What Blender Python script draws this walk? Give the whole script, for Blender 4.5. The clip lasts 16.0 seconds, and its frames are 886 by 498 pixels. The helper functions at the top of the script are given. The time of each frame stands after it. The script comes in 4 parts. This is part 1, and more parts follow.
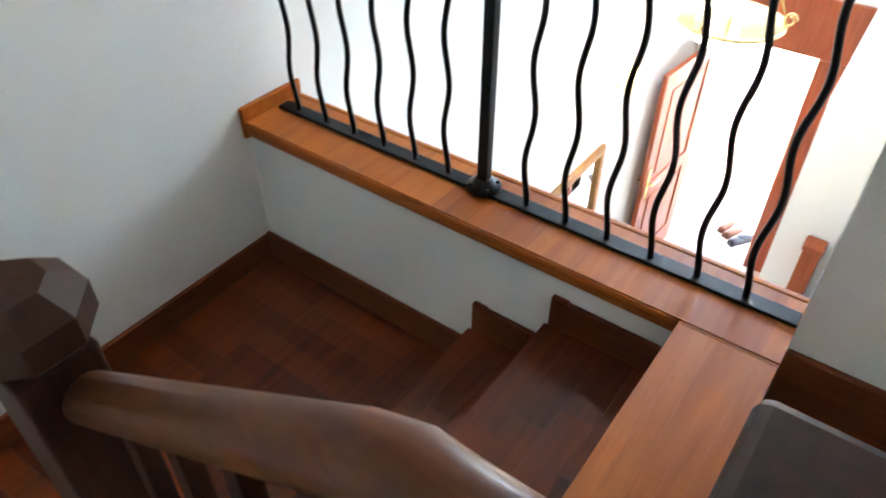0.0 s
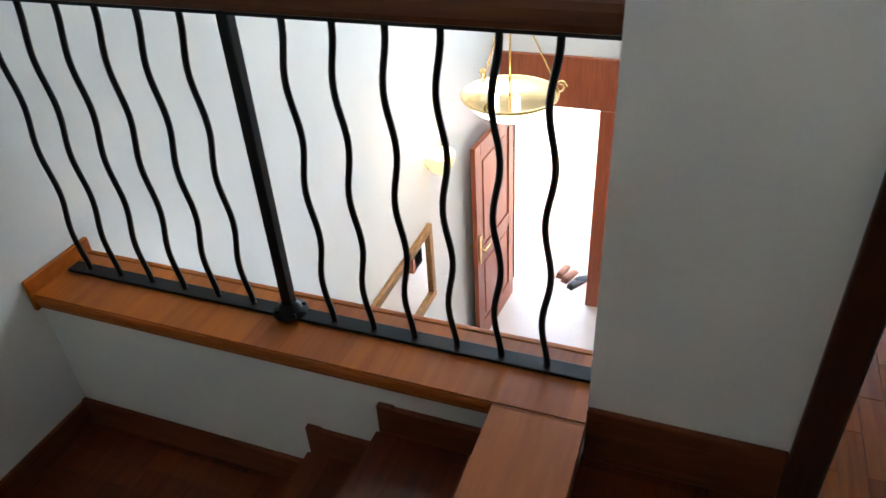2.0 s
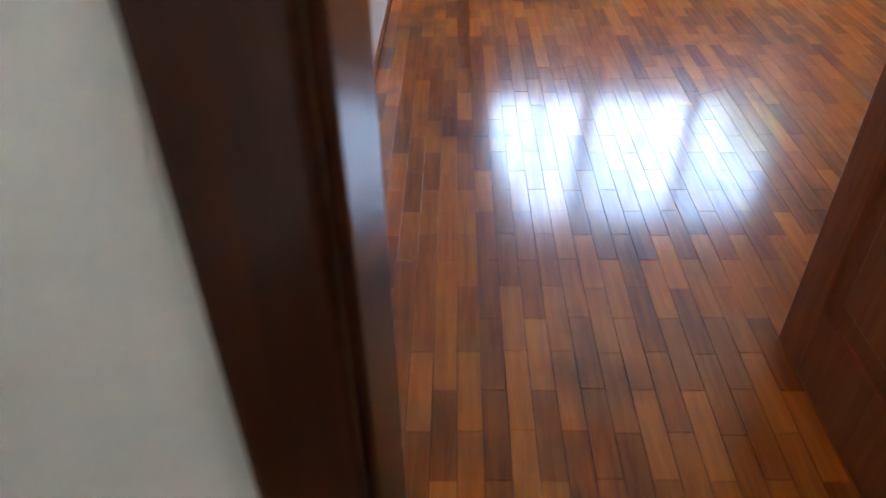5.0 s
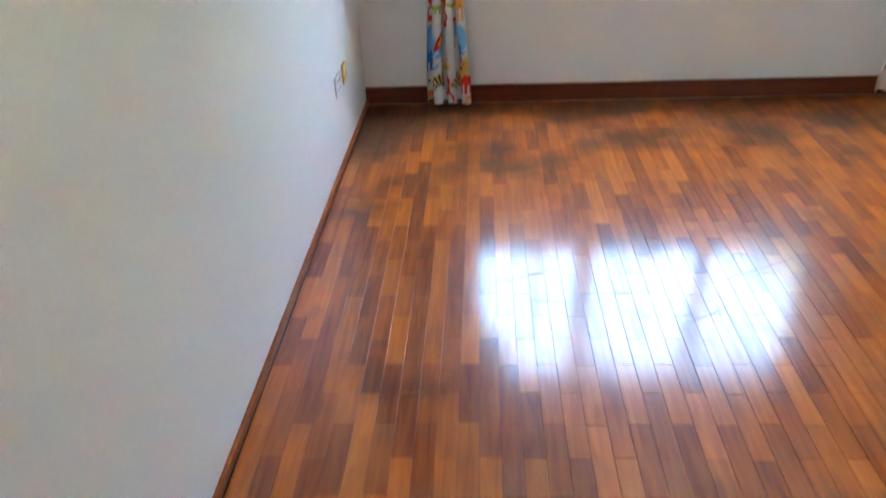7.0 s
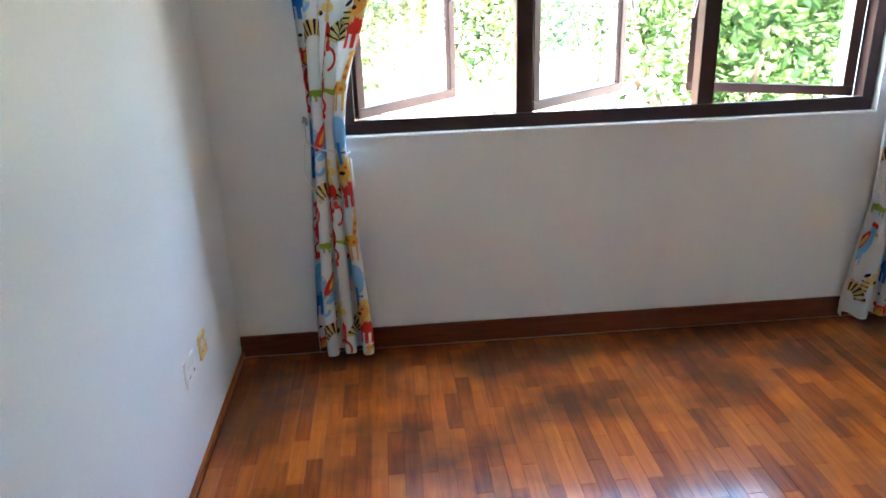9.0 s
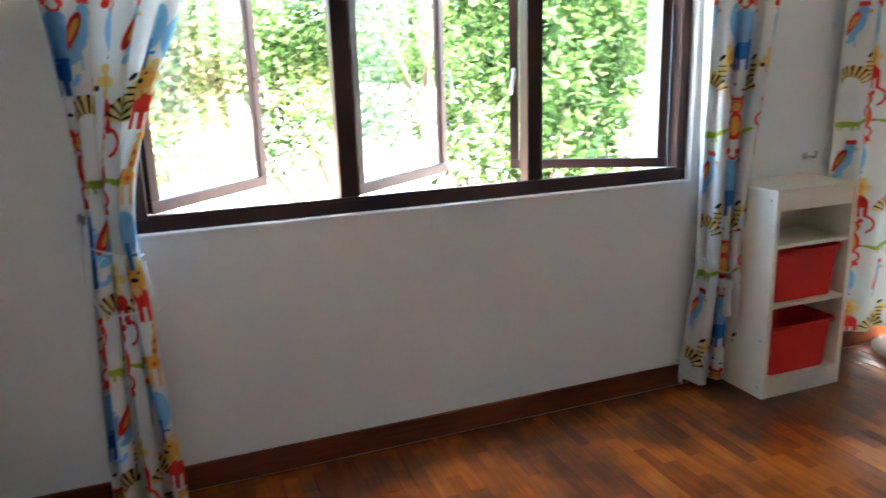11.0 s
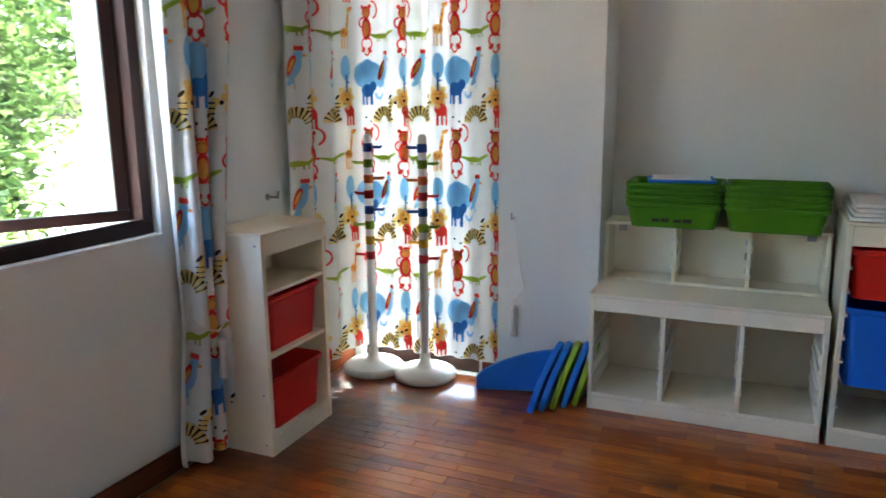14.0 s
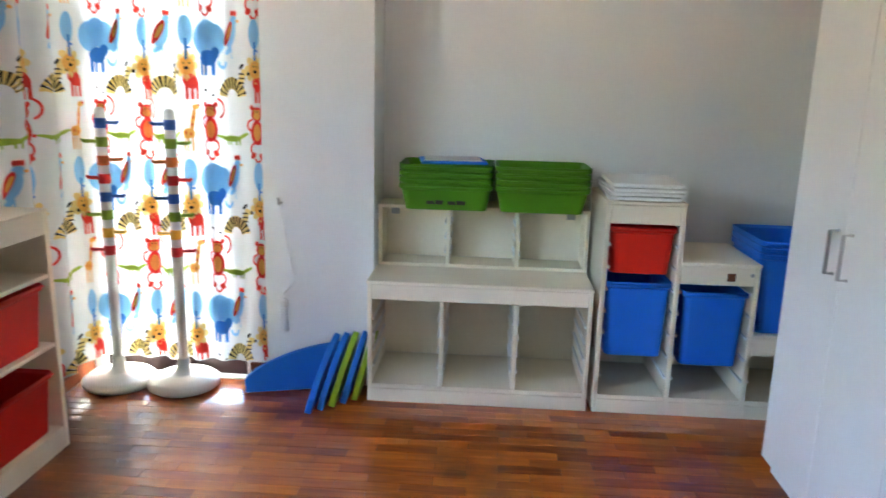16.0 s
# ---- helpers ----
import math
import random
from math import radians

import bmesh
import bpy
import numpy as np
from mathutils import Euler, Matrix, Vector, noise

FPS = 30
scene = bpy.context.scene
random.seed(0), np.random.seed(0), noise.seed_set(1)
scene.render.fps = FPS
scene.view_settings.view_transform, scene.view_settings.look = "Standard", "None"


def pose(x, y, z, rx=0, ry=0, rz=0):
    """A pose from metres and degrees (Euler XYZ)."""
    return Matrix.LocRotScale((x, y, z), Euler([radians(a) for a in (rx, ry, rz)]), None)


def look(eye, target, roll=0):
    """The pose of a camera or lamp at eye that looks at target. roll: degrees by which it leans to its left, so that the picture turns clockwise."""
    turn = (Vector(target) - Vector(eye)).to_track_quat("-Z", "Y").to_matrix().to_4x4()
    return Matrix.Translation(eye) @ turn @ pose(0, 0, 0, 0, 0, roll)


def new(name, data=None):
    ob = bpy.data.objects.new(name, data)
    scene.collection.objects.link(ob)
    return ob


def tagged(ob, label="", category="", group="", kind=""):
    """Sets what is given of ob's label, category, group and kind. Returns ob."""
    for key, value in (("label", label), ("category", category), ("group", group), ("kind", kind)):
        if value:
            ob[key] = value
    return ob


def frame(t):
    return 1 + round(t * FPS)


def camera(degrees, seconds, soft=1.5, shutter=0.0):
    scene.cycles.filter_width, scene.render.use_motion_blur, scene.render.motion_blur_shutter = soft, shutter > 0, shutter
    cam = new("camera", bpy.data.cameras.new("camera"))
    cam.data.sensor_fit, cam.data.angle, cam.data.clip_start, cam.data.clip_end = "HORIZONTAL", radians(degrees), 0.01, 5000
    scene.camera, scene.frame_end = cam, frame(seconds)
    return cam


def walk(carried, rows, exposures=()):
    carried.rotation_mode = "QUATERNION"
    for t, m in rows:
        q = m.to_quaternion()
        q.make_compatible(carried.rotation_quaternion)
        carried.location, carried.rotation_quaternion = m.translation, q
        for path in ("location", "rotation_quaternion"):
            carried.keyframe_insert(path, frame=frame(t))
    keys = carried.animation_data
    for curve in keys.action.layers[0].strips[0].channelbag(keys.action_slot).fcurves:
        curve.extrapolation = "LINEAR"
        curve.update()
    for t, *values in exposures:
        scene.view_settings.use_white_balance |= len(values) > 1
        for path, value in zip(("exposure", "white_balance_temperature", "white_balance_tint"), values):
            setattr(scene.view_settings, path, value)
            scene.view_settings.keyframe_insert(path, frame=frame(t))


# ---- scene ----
cam = camera(63.6, 16.0, shutter=0.4)
PATH = [
    (0, (-0.143, -0.522, 1.183), (-1.002, 0.652, -0.070), 0.2),
    (0.5, (-0.136, -0.517, 1.213), (-0.897, 0.791, 0.032), -0.6),
    (1, (-0.124, -0.504, 1.237), (-0.797, 0.888, 0.099), -1.7),
    (1.5, (-0.094, -0.479, 1.264), (-0.701, 0.969, 0.158), -2.7),
    (2, (-0.022, -0.442, 1.271), (-0.620, 1.020, 0.179), -3.6),
    (2.5, (0.069, -0.388, 1.281), (-0.556, 1.051, 0.175), -3.9),
    (3, (0.134, -0.334, 1.283), (-0.397, 1.132, 0.163), -2.7),
    (3.5, (0.186, -0.223, 1.257), (-0.184, 1.276, 0.116), -3.2),
    (4, (0.228, -0.065, 1.269), (0.044, 1.462, 0.120), -3.8),
    (4.2, (0.249, -0.006, 1.265), (0.132, 1.529, 0.118), -3.4),
    (6.3, (0.523, 1.028, 1.376), (0.508, 2.559, 0.089), -0.1),
    (6.5, (0.545, 1.100, 1.415), (0.483, 2.638, 0.138), -0.8),
    (7, (0.662, 1.128, 1.42), (0.545, 2.826, 0.369), -2.6),
    (7.5, (0.654, 1.341, 1.477), (0.645, 3.111, 0.547), -1.3),
    (8, (0.685, 1.599, 1.533), (0.775, 3.39, 0.647), -3.4),
    (8.5, (0.713, 1.871, 1.58), (0.812, 3.702, 0.781), -2.7),
    (11, (0.681, 2.448, 1.48), (1.359, 4.266, 0.993), -1.9),
    (11.5, (0.762, 2.505, 1.481), (1.685, 4.218, 1.017), -2.8),
    (12, (0.782, 2.597, 1.476), (1.904, 4.189, 1.02), -1.6),
    (12.5, (0.782, 2.728, 1.471), (2.145, 4.115, 1.002), -0.5),
    (13, (0.786, 2.814, 1.453), (2.344, 3.987, 1.011), 0.1),
    (13.5, (0.773, 2.894, 1.448), (2.482, 3.848, 1.038), 0.2),
    (14, (0.769, 2.945, 1.444), (2.567, 3.724, 1.047), -0.5),
    (14.5, (0.804, 2.971, 1.441), (2.656, 3.603, 1.031), -0.1),
    (15, (0.874, 3.01, 1.432), (2.763, 3.523, 1.017), -0.6),
    (15.5, (0.941, 3.042, 1.431), (2.865, 3.393, 1.014), -0.1),
    (16, (0.971, 3.097, 1.418), (2.919, 3.206, 0.977), 1.5),
]
walk(cam, [(t, look(eye, target, roll)) for t, eye, target, roll in PATH], [(0, 6.15, 6400, 8), (0.5, 5.75, 6400, 8), (1.0, 5.5, 6400, 8), (2.0, 5.15, 6500, 8), (3.0, 5.2, 6700, 9), (4.2, 5.3, 6900, 10), (6.3, 6.2, 6400, 5), (7.2, 6.2, 6200, 3), (8.5, 5.85, 6000, 4), (11, 5.3, 6100, 6), (12.5, 4.4, 6000, 7), (13.2, 4.8, 6100, 7), (14, 5.05, 6300, 8), (15, 5.4, 6400, 9), (16, 5.75, 6400, 9)])

# world and sun
SUN_TO = Vector((0.22, -0.58, 0.79)).normalized()
world = bpy.data.worlds.new("sky")
scene.world = world
world.use_nodes = True
wn = world.node_tree
sky = wn.nodes.new("ShaderNodeTexSky")
sky.sky_type = "NISHITA"
sky.sun_disc = False
sky.dust_density = 6.0
sky.sun_elevation = math.asin(SUN_TO.z)
sky.sun_rotation = math.atan2(SUN_TO.x, SUN_TO.y)
wn.links.new(sky.outputs[0], wn.nodes["Background"].inputs[0])
wn.nodes["Background"].inputs[1].default_value = 0.15
sun = new("sun", bpy.data.lights.new("sun", "SUN"))
sun.data.energy, sun.data.angle, sun.data.color = 2.4, radians(0.5), (1.0, 0.95, 0.87)
sun.matrix_world = look((0, 0, 30), Vector((0, 0, 30)) - SUN_TO)


def sky_lamp(name, eye, target, wide, high, watts):
    """An area lamp added at an assumed opening, standing in for sky light."""
    lamp = new(name, bpy.data.lights.new(name, "AREA"))
    lamp.data.shape, lamp.data.size, lamp.data.size_y = "RECTANGLE", wide, high
    lamp.data.energy, lamp.data.color = watts, (0.76, 0.89, 1.0)
    lamp.matrix_world = look(eye, target)


# fill lamp added to brighten the hall, at an assumed opening out of view
sky_lamp("added_hall_sky_fill", (-0.92, 5.03, 1.5), (-0.95, 1.0, -0.4), 1.4, 1.5, 1.5)


# ---- materials ----
def mat(name, color, rough=0.6, metal=0.0, var=0.06, scale=6.0, grain=60.0, bump=0.05, coat=0.0):
    """A painted or plain surface with variation at two scales and fine relief."""
    m = bpy.data.materials.new(name)
    m.use_nodes = True
    nt = m.node_tree
    b = nt.nodes["Principled BSDF"]
    co = nt.nodes.new("ShaderNodeTexCoord")
    n1, n2, mx, ramp = (nt.nodes.new(k) for k in ("ShaderNodeTexNoise", "ShaderNodeTexNoise", "ShaderNodeMix", "ShaderNodeMapRange"))
    n1.inputs["Scale"].default_value, n2.inputs["Scale"].default_value = scale, grain
    n1.inputs["Detail"].default_value = 4
    for n in (n1, n2):
        nt.links.new(co.outputs["Object"], n.inputs["Vector"])
    add = nt.nodes.new("ShaderNodeMath")
    add.operation = "ADD"
    nt.links.new(n1.outputs[0], add.inputs[0])
    nt.links.new(n2.outputs[0], add.inputs[1])
    ramp.inputs["From Min"].default_value, ramp.inputs["From Max"].default_value = 0.6, 1.4
    nt.links.new(add.outputs[0], ramp.inputs[0])
    mx.data_type = "RGBA"
    c = Vector(color[:3])
    mx.inputs[6].default_value = (*[max(0, v * (1 - var)) for v in c], 1)
    mx.inputs[7].default_value = (*[min(1, v * (1 + var)) for v in c], 1)
    nt.links.new(ramp.outputs[0], mx.inputs[0])
    nt.links.new(mx.outputs[2], b.inputs["Base Color"])
    b.inputs["Roughness"].default_value, b.inputs["Metallic"].default_value = rough, metal
    b.inputs["Specular IOR Level"].default_value = 0.3
    b.inputs["Coat Weight"].default_value = coat
    b.inputs["Coat Roughness"].default_value = 0.12
    if bump:
        bp = nt.nodes.new("ShaderNodeBump")
        bp.inputs["Strength"].default_value, bp.inputs["Distance"].default_value = bump, 0.002
        nt.links.new(n2.outputs[0], bp.inputs["Height"])
        nt.links.new(bp.outputs[0], b.inputs["Normal"])
    return m


def wood(name, dark, light, rough=0.3, along=(30, 2.5, 30), pick="none", stain=0.0, coat=0.0, boards=False):
    """Varnished wood: grain stretched along one axis, each piece its own tone, and dark water stains of their own shape."""
    m = bpy.data.materials.new(name)
    m.use_nodes = True
    nt = m.node_tree
    N, L = nt.nodes.new, nt.links.new
    b = nt.nodes["Principled BSDF"]
    geo = N("ShaderNodeNewGeometry")
    mp = N("ShaderNodeMapping")
    mp.inputs["Scale"].default_value = along
    L(geo.outputs["Position"], mp.inputs["Vector"])
    g = N("ShaderNodeTexNoise")
    g.inputs["Scale"].default_value, g.inputs["Detail"].default_value, g.inputs["Distortion"].default_value = 1.6, 6, 0.6
    L(mp.outputs[0], g.inputs["Vector"])
    ramp = N("ShaderNodeValToRGB")
    ramp.color_ramp.elements[0].position, ramp.color_ramp.elements[1].position = 0.25, 0.8
    ramp.color_ramp.elements[0].color, ramp.color_ramp.elements[1].color = (*dark, 1), (*light, 1)
    tone = g.outputs[0]
    if pick != "none":
        src = N("ShaderNodeObjectInfo").outputs["Random"] if pick == "object" else geo.outputs["Random Per Island"]
        mixv = N("ShaderNodeMath")
        mixv.operation = "MULTIPLY_ADD"
        L(src, mixv.inputs[0])
        mixv.inputs[1].default_value = 0.40 if boards else 0.38
        half = N("ShaderNodeMath")
        half.operation = "MULTIPLY"
        half.inputs[1].default_value = 0.62 if boards else 0.70
        L(g.outputs[0], half.inputs[0])
        L(half.outputs[0], mixv.inputs[2])
        tone = mixv.outputs[0]
    L(tone, ramp.inputs[0])
    col = ramp.outputs[0]
    big = N("ShaderNodeTexNoise")
    big.inputs["Scale"].default_value, big.inputs["Detail"].default_value = 2.1, 5
    L(geo.outputs["Position"], big.inputs["Vector"])
    if stain:
        st = N("ShaderNodeMapRange")
        st.inputs["From Min"].default_value, st.inputs["From Max"].default_value = 0.58, 0.74
        st.inputs["To Max"].default_value = stain
        L(big.outputs[0], st.inputs[0])
        # old water marks lie along the window side
        sep, band, keep = N("ShaderNodeSeparateXYZ"), N("ShaderNodeMapRange"), N("ShaderNodeMath")
        L(geo.outputs["Position"], sep.inputs[0])
        band.inputs["From Min"].default_value, band.inputs["From Max"].default_value = 3.6, 4.8
        band.inputs["To Min"].default_value, band.inputs["To Max"].default_value = 0.0, 0.20
        L(sep.outputs[1], band.inputs[0])
        keep.operation = "ADD"
        L(big.outputs[0], keep.inputs[0])
        L(band.outputs[0], keep.inputs[1])
        L(keep.outputs[0], st.inputs[0])
        mx = N("ShaderNodeMix")
        mx.data_type = "RGBA"
        mx.inputs[7].default_value = (0.055, 0.016, 0.006, 1)
        L(st.outputs[0], mx.inputs[0])
        L(col, mx.inputs[6])
        col = mx.outputs[2]
    L(col, b.inputs["Base Color"])
    rr = N("ShaderNodeMapRange")
    rr.inputs["To Min"].default_value, rr.inputs["To Max"].default_value = rough * 0.8, rough * 1.25
    L(big.outputs[0], rr.inputs[0])
    L(rr.outputs[0], b.inputs["Roughness"])
    b.inputs["Coat Weight"].default_value, b.inputs["Coat Roughness"].default_value = coat, 0.14 if boards else 0.13
    b.inputs["Coat IOR"].default_value = 1.55
    b.inputs["Specular IOR Level"].default_value = 0.15 if boards else 0.25
    bp = N("ShaderNodeBump")
    bp.inputs["Strength"].default_value, bp.inputs["Distance"].default_value = 0.12, 0.001
    L(g.outputs[0], bp.inputs["Height"])
    L(bp.outputs[0], b.inputs["Normal"])
    return m


def cloth(name, color, through_light=0.5):
    """Thin cotton that lets daylight through."""
    m = mat(name, color, 0.9, 0, 0.05, 8, 400, 0.15)
    nt = m.node_tree
    b, out = nt.nodes["Principled BSDF"], nt.nodes["Material Output"]
    tr, mx = nt.nodes.new("ShaderNodeBsdfTranslucent"), nt.nodes.new("ShaderNodeMixShader")
    tr.inputs[0].default_value = (*color, 1)
    mx.inputs[0].default_value = through_light
    nt.links.new(b.outputs[0], mx.inputs[1])
    nt.links.new(tr.outputs[0], mx.inputs[2])
    nt.links.new(mx.outputs[0], out.inputs[0])
    return m


def glow(name, color, strength):
    m = bpy.data.materials.new(name)
    m.use_nodes = True
    b = m.node_tree.nodes["Principled BSDF"]
    b.inputs["Base Color"].default_value = (*color, 1)
    b.inputs["Emission Color"].default_value = (*color, 1)
    b.inputs["Emission Strength"].default_value = strength
    return m


def glass(name):
    m = bpy.data.materials.new(name)
    m.use_nodes = True
    nt = m.node_tree
    tr, gl, mx = (nt.nodes.new(k) for k in ("ShaderNodeBsdfTransparent", "ShaderNodeBsdfGlossy", "ShaderNodeMixShader"))
    tr.inputs[0].default_value = (0.93, 0.96, 0.95, 1)
    gl.inputs["Roughness"].default_value = 0.02
    mx.inputs[0].default_value = 0.06
    nt.links.new(tr.outputs[0], mx.inputs[1])
    nt.links.new(gl.outputs[0], mx.inputs[2])
    nt.links.new(mx.outputs[0], nt.nodes["Material Output"].inputs[0])
    return m


M_WALL = mat("wall_paint", (0.775, 0.785, 0.765), 0.55, 0, 0.025, 1.3, 90, 0.10)
M_CEIL = mat("ceiling_paint", (0.80, 0.80, 0.79), 0.8, 0, 0.02, 2, 80, 0.06)
M_OUTWALL = mat("outside_plaster", (0.62, 0.76, 0.76), 0.8, 0, 0.05, 2, 60, 0.2)
M_PLANK = wood("parquet", (0.21, 0.034, 0.004), (0.66, 0.168, 0.016), 0.30, pick="object", stain=0.75, coat=1.0, boards=True)
M_PLANKS = wood("parquet_rest", (0.21, 0.034, 0.004), (0.66, 0.168, 0.016), 0.30, pick="island", stain=0.75, coat=1.0, boards=True)
M_GAP = mat("floor_joint", (0.035, 0.016, 0.008), 0.5)
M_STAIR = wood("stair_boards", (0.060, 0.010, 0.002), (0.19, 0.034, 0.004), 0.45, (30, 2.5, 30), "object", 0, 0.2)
M_SILLWOOD = wood("sill_wood", (0.26, 0.055, 0.005), (0.46, 0.120, 0.010), 0.45, (2.5, 30, 30), "object", 0, 0.05)
M_LEDGE = wood("ledge_wood", (0.26, 0.055, 0.005), (0.46, 0.125, 0.010), 0.45, (30, 2.5, 30), "object", 0, 0.05)
M_BASEB = wood("skirting_wood", (0.10, 0.022, 0.006), (0.20, 0.050, 0.013), 0.35, (3, 3, 40))
M_DARKWOOD = wood("dark_trim_wood", (0.035, 0.009, 0.004), (0.075, 0.020, 0.008), 0.3, (30, 30, 2.5), coat=0.2)
M_RAILWOOD = wood("rail_wood", (0.075, 0.020, 0.006), (0.16, 0.048, 0.014), 0.38, (3, 30, 30), coat=0.12)
M_NEWEL = wood("newel_wood", (0.024, 0.008, 0.004), (0.060, 0.020, 0.009), 0.5, (30, 30, 3))
M_DOORRED = wood("red_door_wood", (0.24, 0.055, 0.022), (0.38, 0.10, 0.040), 0.35, (30, 30, 2.5), coat=0.2)
M_IRON = mat("black_iron", (0.012, 0.012, 0.013), 0.38, 0.6, 0.2, 20, 200, 0.1)
M_FRAME = mat("brown_window_metal", (0.045, 0.020, 0.017), 0.4, 0.2, 0.1, 10, 120, 0.05)
M_GLASS = glass("window_glass")
M_WHITE = mat("white_laminate", (0.86, 0.78, 0.62), 0.35, 0, 0.03, 4, 80, 0.03)
M_WARD = mat("white_wardrobe_foil", (0.82, 0.83, 0.84), 0.4, 0, 0.02, 3, 80, 0.03)
M_RED = mat("red_plastic", (0.70, 0.020, 0.007), 0.55, 0, 0.05, 6, 150, 0.06)
M_BLUE = mat("blue_plastic", (0.010, 0.16, 0.68), 0.55, 0, 0.05, 6, 150, 0.06)
M_GREEN = mat("green_plastic", (0.075, 0.23, 0.006), 0.5, 0, 0.06, 6, 150, 0.06)
M_FOAMB = mat("blue_foam_board", (0.014, 0.19, 0.66), 0.55, 0, 0.05, 6, 200, 0.1)
M_FOAMG = mat("lime_foam_board", (0.30, 0.45, 0.02), 0.55, 0, 0.05, 6, 200, 0.1)
M_STEEL = mat("brushed_steel", (0.42, 0.42, 0.42), 0.32, 1.0, 0.08, 8, 200, 0.05)
M_BRASS = mat("polished_brass", (0.75, 0.52, 0.22), 0.25, 1.0, 0.08, 8, 200, 0.03)
M_PLASTIC = mat("white_plastic", (0.80, 0.80, 0.77), 0.35, 0, 0.03, 8, 100, 0.02)
M_TAN = mat("yellowed_plastic", (0.72, 0.48, 0.16), 0.45)
M_CLOTH = cloth("white_cotton", (0.80, 0.82, 0.80), 0.135)
PRINT = {k: cloth("print_" + k, c, 0.38) for k, c in dict(red=(0.78, 0.055, 0.035), yellow=(0.85, 0.46, 0.10), sky=(0.28, 0.60, 0.85),
         navy=(0.05, 0.24, 0.66), green=(0.36, 0.50, 0.06), black=(0.03, 0.025, 0.025), orange=(0.75, 0.20, 0.05), sand=(0.84, 0.66, 0.25)).items()}
M_TILE = mat("hall_tiles", (0.62, 0.50, 0.38), 0.25, 0, 0.08, 3, 60, 0.04)
M_PINK = mat("porch_tiles", (0.50, 0.30, 0.20), 0.5, 0, 0.08, 3, 60, 0.05)
M_MIRROR = mat("mirror_silver", (0.88, 0.88, 0.86), 0.02, 1.0, 0.0, 3, 3, 0)
M_GILT = wood("gilt_frame_wood", (0.24, 0.11, 0.035), (0.42, 0.22, 0.075), 0.4, (20, 20, 20))
M_SHADE = glow("lit_lamp_glass", (1.0, 0.84, 0.62), 0.26)
M_SCONCE = glow("lit_amber_glass", (1.0, 0.70, 0.34), 0.03)
M_BULB = glow("bulb", (1.0, 0.80, 0.52), 10.0)


def leaves(name, dark, light):
    """Leaves, each its own green, that let some sun through."""
    m = cloth(name, light, 0.4)
    nt = m.node_tree
    geo, ramp = nt.nodes.new("ShaderNodeNewGeometry"), nt.nodes.new("ShaderNodeValToRGB")
    ramp.color_ramp.elements[0].color, ramp.color_ramp.elements[1].color = (*dark, 1), (*light, 1)
    nt.links.new(geo.outputs["Random Per Island"], ramp.inputs[0])
    nt.links.new(ramp.outputs[0], nt.nodes["Principled BSDF"].inputs["Base Color"])
    nt.links.new(ramp.outputs[0], nt.nodes["Translucent BSDF"].inputs[0])
    return m


M_LEAF = leaves("leaf_green", (0.010, 0.028, 0.008), (0.10, 0.175, 0.042))
M_LEAF2 = leaves("leaf_light", (0.05, 0.075, 0.025), (0.27, 0.29, 0.12))
M_BARK = mat("bark", (0.16, 0.11, 0.075), 0.9, 0, 0.3, 5, 40, 0.6)
M_GROUND = mat("pale_paving", (0.32, 0.28, 0.24), 0.9, 0, 0.2, 0.6, 20, 0.3)
M_HOUSE = mat("apricot_plaster", (0.62, 0.36, 0.22), 0.85, 0, 0.08, 1, 30, 0.2)
M_ROOF = mat("clay_roof", (0.36, 0.15, 0.09), 0.8, 0, 0.2, 3, 30, 0.4)
M_CAR = mat("silver_car_paint", (0.55, 0.56, 0.58), 0.25, 0.4, 0.03)
M_TYRE = mat("tyre_rubber", (0.02, 0.02, 0.02), 0.8)
M_DARK = mat("dark_fill", (0.04, 0.035, 0.03), 0.6)
M_SHOE = mat("shoe_leather", (0.16, 0.055, 0.025), 0.5)
M_SHOEB = mat("black_shoe_leather", (0.02, 0.018, 0.018), 0.45)


# ---- mesh helpers ----
def add_box(bm, x0, x1, y0, y1, z0, z1, bevel=0.0, m=None):
    r = bmesh.ops.create_cube(bm, size=1)
    vs = r["verts"]
    for v in vs:
        v.co = Vector(((x0 + x1) / 2 + v.co.x * (x1 - x0), (y0 + y1) / 2 + v.co.y * (y1 - y0), (z0 + z1) / 2 + v.co.z * (z1 - z0)))
        if m:
            v.co = m @ v.co
    if bevel:
        es = list({e for v in vs for e in v.link_edges})
        bmesh.ops.bevel(bm, geom=es, offset=bevel, segments=2, affect="EDGES", profile=0.5)
    return bm


def box(*a, bevel=0.0, m=None):
    return add_box(bmesh.new(), *a, bevel=bevel, m=m)


def lathe(profile, seg=32, m=None):
    """A turned body from (radius, height) pairs."""
    bm = bmesh.new()
    rings = []
    for r, z in profile:
        rings.append([bm.verts.new((r * math.cos(2 * math.pi * i / seg), r * math.sin(2 * math.pi * i / seg), z)) for i in range(seg)])
    for a, b in zip(rings, rings[1:]):
        for i in range(seg):
            bm.faces.new((a[i], a[(i + 1) % seg], b[(i + 1) % seg], b[i]))
    for ring, flip in ((rings[0], True), (rings[-1], False)):
        bm.faces.new(ring[::-1] if flip else ring)
    for f in bm.faces:
        f.smooth = True
    if m:
        bm.transform(m)
    return bm


